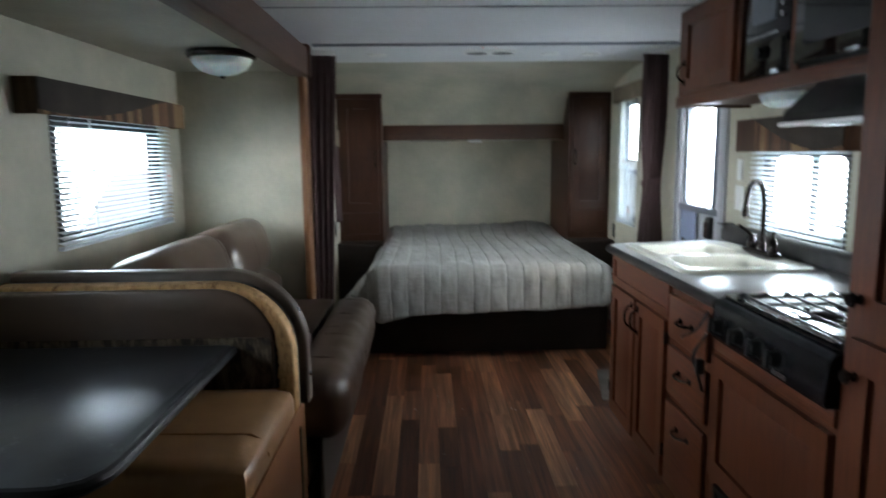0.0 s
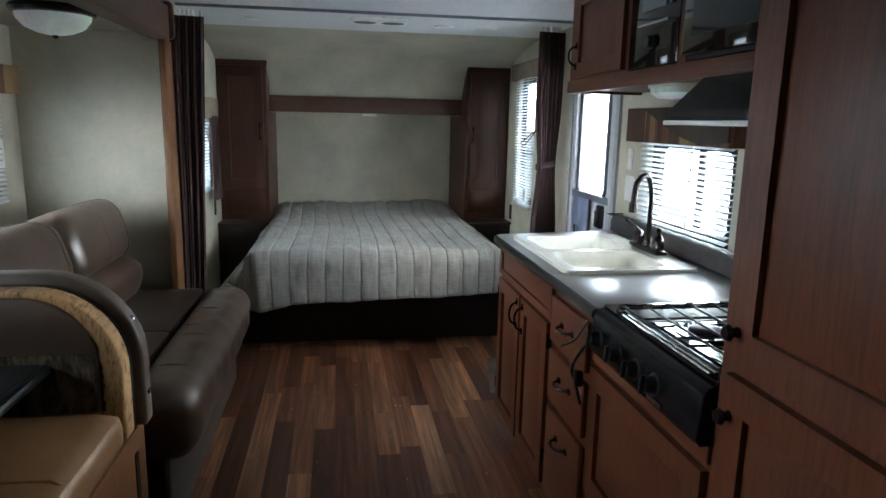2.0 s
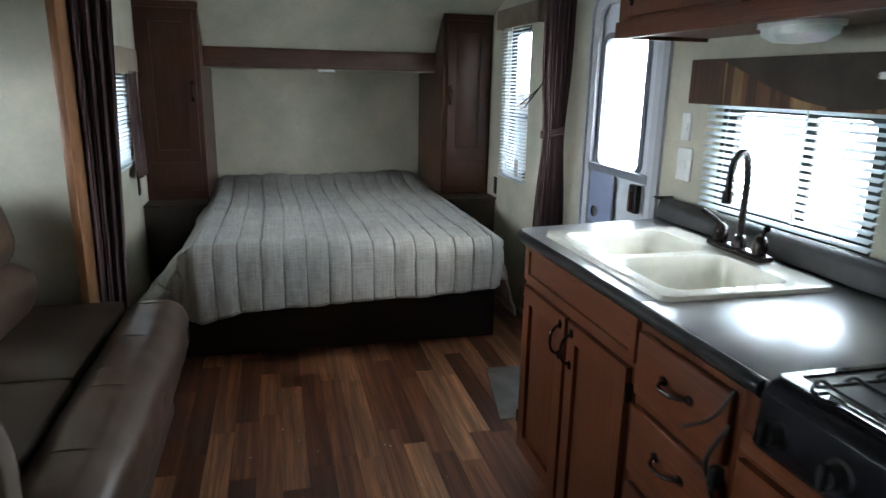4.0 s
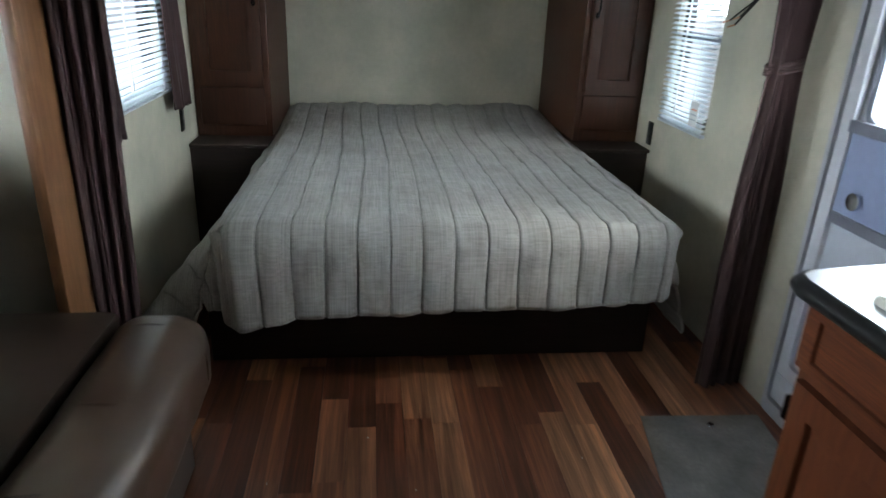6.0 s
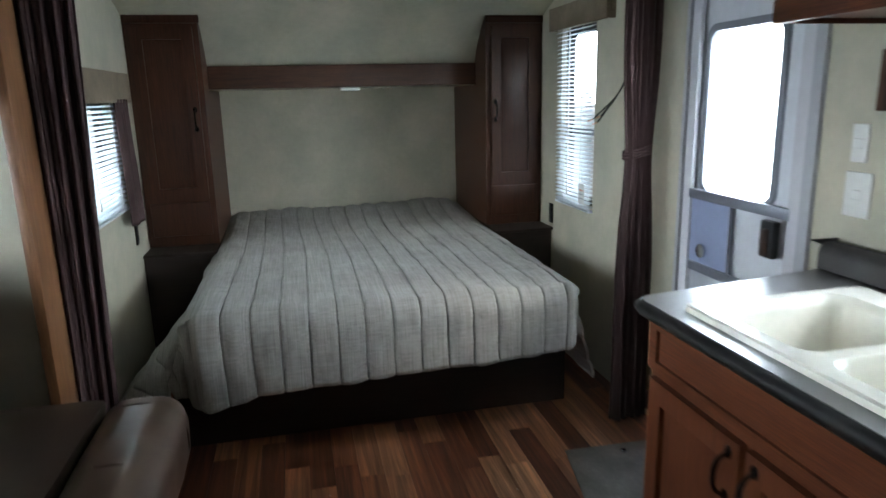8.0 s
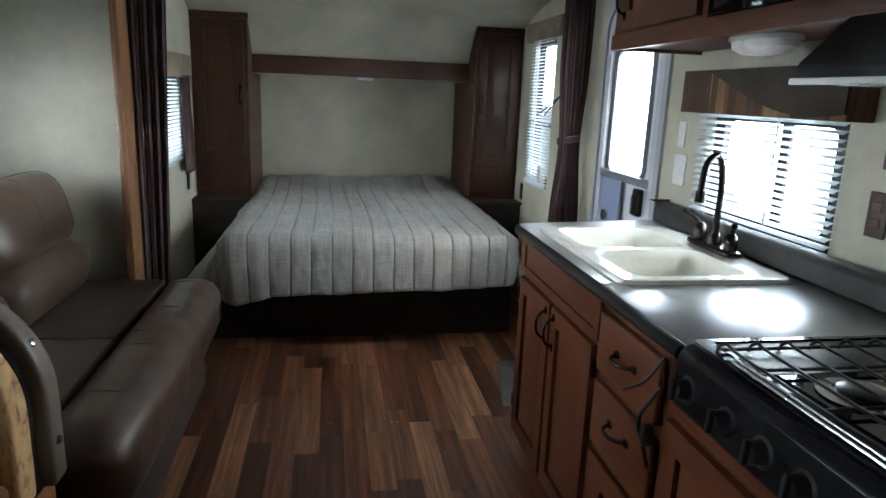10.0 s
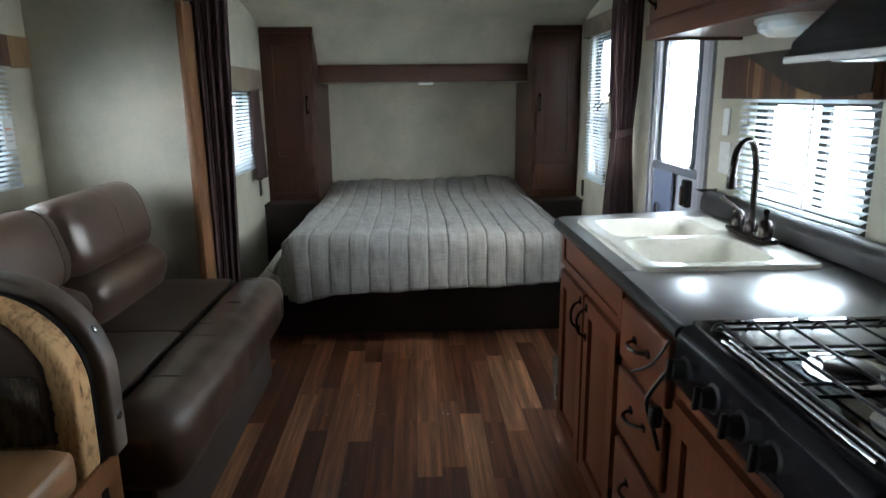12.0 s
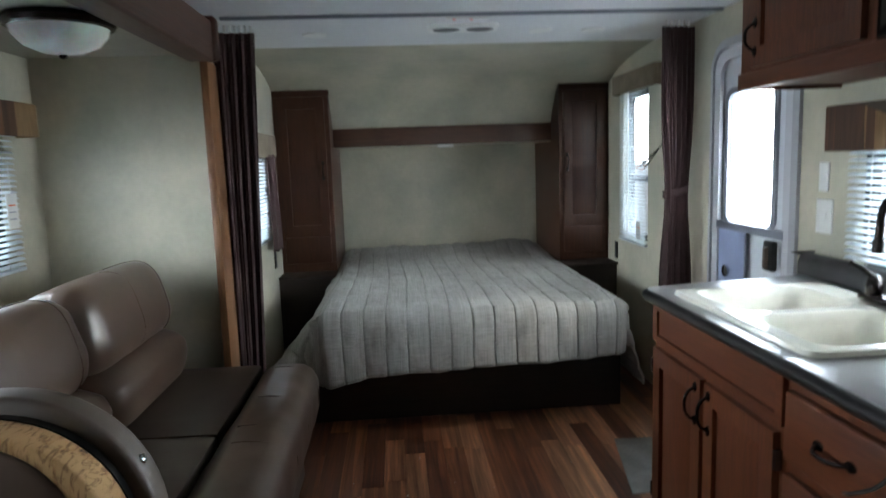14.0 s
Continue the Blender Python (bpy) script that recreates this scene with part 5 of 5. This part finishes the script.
def sofa():
    s = thing("sofa", (-0.7, 3.17, 0), "dark brown leather jackknife sofa in the slide-out", "sofa")
    y0, ym, y1 = 2.43, 3.17, 3.90
    part("base", box((-1.18, y0 + 0.02, 0.051), (-0.30, y1 - 0.01, 0.30), 0.01), LEATHER, s, "leather covered base")
    part("skirt", box((-0.235, y0 + 0.03, 0.012), (-0.215, y1 - 0.015, 0.36), 0.008), SKIRT, s, "grey-brown vinyl skirt")
    part("back_frame", box((-1.20, y0 + 0.02, 0.30), (-1.0, y1 - 0.02, 0.86), 0.02), LEATHER, s)
    roll = part("front_roll", cushion((-0.366, y0, 0.285), (-0.122, y1, 0.545), 0.092, 36, (0.004, 0, 0.003), 0.005, 2), LEATHER, s)
    part("middle_seam", tube(curve_pts([(-0.30, ym, 0.5445), (-0.24, ym, 0.5455), (-0.175, ym, 0.533), (-0.140, ym, 0.495), (-0.1235, ym, 0.44), (-0.124, ym, 0.38)]), 0.004, 6), BLACKMATT, roll)
    for k, (a, b) in enumerate(((y0, ym), (ym, y1))):
        part("seat_cushion", cushion((-0.86, a + 0.001, 0.33), (-0.362, b - 0.001, 0.53), 0.022, 12, (0, 0, 0.010), 0.002, k), SUEDE, s, "matt dark brown seat cushion")
        part("lumbar_cushion", bolster(a + 0.002, b - 0.002, -0.775, 0.622, 0.125, 0.108, 12, 1 + k), LEATHER, s)
        up = part("back_cushion", bolster(a - 0.004, b + 0.004, -0.852, 0.845, 0.145, 0.155, -16, 3 + k), LEATHER, s)
        for f in ((0.84,), (0.5, 0.86))[k]:
            part("seam", bolster_seam(a + f * (b - a), -0.852, 0.845, 0.145, 0.155, -16), LEATHER, up)
        for f in (0.36, 0.83):
            y = a + f * (b - a)
            pts = [(-0.29, y, 0.5455), (-0.24, y, 0.5465), (-0.178, y, 0.535), (-0.139, y, 0.497), (-0.1215, y, 0.44), (-0.122, y, 0.38)]
            part("seam", tube(curve_pts(pts), 0.0030, 6), LEATHER, roll)


sofa()


# ---- dinette ----
def seat_back():
    b = thing("dinette_bench", (-0.72, 2.1, 0), "dinette bench with a rounded leather back and tan leather seat", "bench")
    x0, x1, zt = -1.22, -0.232, 0.975
    def prof(inset, r):
        return rounded_rect(x0, x1 - inset, 0.50, zt - inset, (0, 0, r, 0.02), 14)
    part("back_shell", prism(prof(0.0, 0.27), "y", 2.305, 2.375, 0.012, 3), BAND, b, "grey-brown vinyl back shell", 40)
    # solid black layer: the gap's shade is put in as colour
    part("shadow_gap", prism(prof(0.03, 0.242), "y", 2.286, 2.3045), BLACKMATT, b, "black layer standing in for the shaded gap behind the welt", 40)
    part("back_welt", prism(prof(0.027, 0.245), "y", 2.200, 2.2855, 0.014, 3), TRIMWOOD_CLOTH, b, "tan wood-print welt", 40)
    part("back_cushion", prism(rounded_rect(x0, x1 - 0.085, 0.60, zt - 0.085 + 0.045, (0, 0, 0.19, 0.02), 14), "y", 2.19, 2.2095, 0.009, 3), LEATHER, b, "dark leather back cushion", 45)
    ring, rag = rounded_rect(x0, x1 - 0.078, 0.60, zt - 0.045, (0, 0, 0.20, 0.02), 14), []
    for p, q in zip(ring, ring[1:] + ring[:1]):
        m = max(1, int(math.hypot(q[0] - p[0], q[1] - p[1]) / 0.012))
        for i in range(m):
            f = i / m
            x, z = p[0] + (q[0] - p[0]) * f, p[1] + (q[1] - p[1]) * f
            x += 0.009 * noise.noise(Vector((x * 70, z * 70, 2.0))) if x > x0 + 0.05 else 0
            rag.append((x, z + 0.007 * noise.noise(Vector((x * 60, z * 60, 9.0)))))
    part("frayed_edge", prism(rag, "y", 2.1975, 2.1998), DARKCLOTH, b, "dark frayed cloth edge", 40)
    part("print_band", prism(rounded_rect(x0, x1 - 0.092, 0.603, 0.775, (0, 0.01, 0.02, 0), 6), "y", 2.184, 2.1895, 0.002, 1), STRIPES_X, b, "leaf-print cloth band", 40)
    for z, x in ((0.83, -0.264), (0.60, -0.232)):
        rv = lathe([(0.001, 0.006), (0.009, 0.004), (0.011, 0), (0.001, -0.001)], (0, 0, 0), 14, "x")
        rv.transform(Matrix.Translation((x, 2.338, z)) @ pose(0, 0, 0, 0, -28 if z > 0.7 else 0, 0))
        part("rivet", rv, CHROME, b, "steel rivet")
    part("seat_cushion", cushion((x0, 1.60, 0.50), (-0.250, 2.183, 0.615), 0.042, 16, (0, 0, 0.010), 0.003, 9), TAN, b, "tan leather seat cushion")
    part("seam", tube([(-0.252, 1.80, 0.555), (-0.262, 1.80, 0.597), (-0.295, 1.80, 0.6165), (-0.7, 1.80, 0.6245), (-1.2, 1.80, 0.616)], 0.004, 6), TAN, b)
    part("side_panel", box((x0, 1.62, 0.0), (-0.262, 2.372, 0.497), 0.004), ORANGEWOOD, b, "orange-brown wooden bench box")
    part("hand_slot", prism(rounded_rect(2.262, 2.292, 0.115, 0.43, 0.006, 3), "x", -0.2619, -0.2585), BLACKMATT, b, "dark slot")


TRIMWOOD_CLOTH = bark_print("bark print welt", (0.50, 0.30, 0.13), (0.40, 0.21, 0.08), (0.06, 0.03, 0.018), (3.0, 1.0, 0.8), 0.40)
ORANGEWOOD = wood("orange brown wood", (0.25, 0.095, 0.034), (0.37, 0.155, 0.062))
seat_back()


def table():
    t = thing("dinette_table", (-0.83, 1.75, 0), "dinette table with a dark stone-look top", "table")
    part("tabletop", prism(rounded_rect(XS + 0.005, -0.447, 1.27, 2.178, (0.0, 0.11, 0.015, 0.0), 10), "z", 0.722, 0.755, 0.004), TABLETOP, t, "dark marbled laminate top", 40)
    part("edge_band", tube([(-0.4465, 2.17, 0.738), (-0.4465, 1.39, 0.738), (-0.452, 1.34, 0.738), (-0.474, 1.298, 0.738), (-0.515, 1.274, 0.738), (-0.56, 1.2695, 0.738), (-1.23, 1.2695, 0.738)], 0.0165, 10), BLACKMATT, t)
    for y in (1.45, 1.95):
        l = part("leg", tube([(-0.85, y, 0.03), (-0.85, y, 0.721)], 0.028, 16), CHROME, t)
        part("foot", lathe([(0.001, 0.03), (0.03, 0.03), (0.08, 0.008), (0.085, 0.0), (0.001, 0.0)], (-0.85, y, 0.004), 24), CHROME, l)


table()


def floor_debris():
    """Pale crumbs and lint left on the vinyl."""
    rng = random.Random(5)
    bm = bmesh.new()
    for k in range(34):
        x, y, r0 = rng.uniform(0.0, 1.0), rng.uniform(1.5, 4.15), rng.uniform(0.0018, 0.0048)
        ring = [(x + r0 * rng.uniform(0.5, 1.3) * math.cos(a * 1.2566), y + r0 * rng.uniform(0.5, 1.3) * math.sin(a * 1.2566)) for a in range(5)]
        low = [bm.verts.new((p, q, 0.0005)) for p, q in ring]
        top = bm.verts.new((x, y, 0.0005 + r0 * 0.6))
        bm.faces.new(low[::-1])
        for a in range(5):
            bm.faces.new((low[a], low[(a + 1) % 5], top))
    tagged(part("floor_debris", bm, WHITE, None, smooth=0), "pale crumbs and lint scattered on the vinyl floor", "debris", kind="stuff")


floor_debris()


# ---- ground outside ----
structure("ground", box((-150, -150, -0.85), (150, 150, -0.80)), GRAVEL, "pale gravel lot outside", "ground")
# emissive sheets that white out the view and add some daylight
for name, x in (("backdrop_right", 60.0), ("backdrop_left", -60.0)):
    structure(name, box((x, -120, -0.79), (x + 0.1, 400, 16)), GLOW_DISTANCE, "glowing backdrop sheet standing for hazy distance outside the windows", "backdrop")


# ---- floor planks ----
floor_ob = bpy.data.objects["floor"]
unit = finish(box((0, 0, 0), (1, 1, 1)), "plank", VINYL, 0)
rng = random.Random(11)
x = -0.62
while x < XR - 0.005:
    w = 0.094 if x + 0.19 < XR else XR - x
    y = -0.9 - rng.random() * 0.8
    while y < 5.3:
        ln = rng.choice((0.42, 0.55, 0.68, 0.82, 0.95))
        p = part("plank", unit, None, floor_ob)
        p.matrix_basis = Matrix.Translation((x + 0.0004, y + 0.0005, -0.0035)) @ Matrix.Diagonal((w - 0.0008, ln - 0.001, 0.0035 + 0.0002 * rng.random(), 1))
        y += ln
    x += w
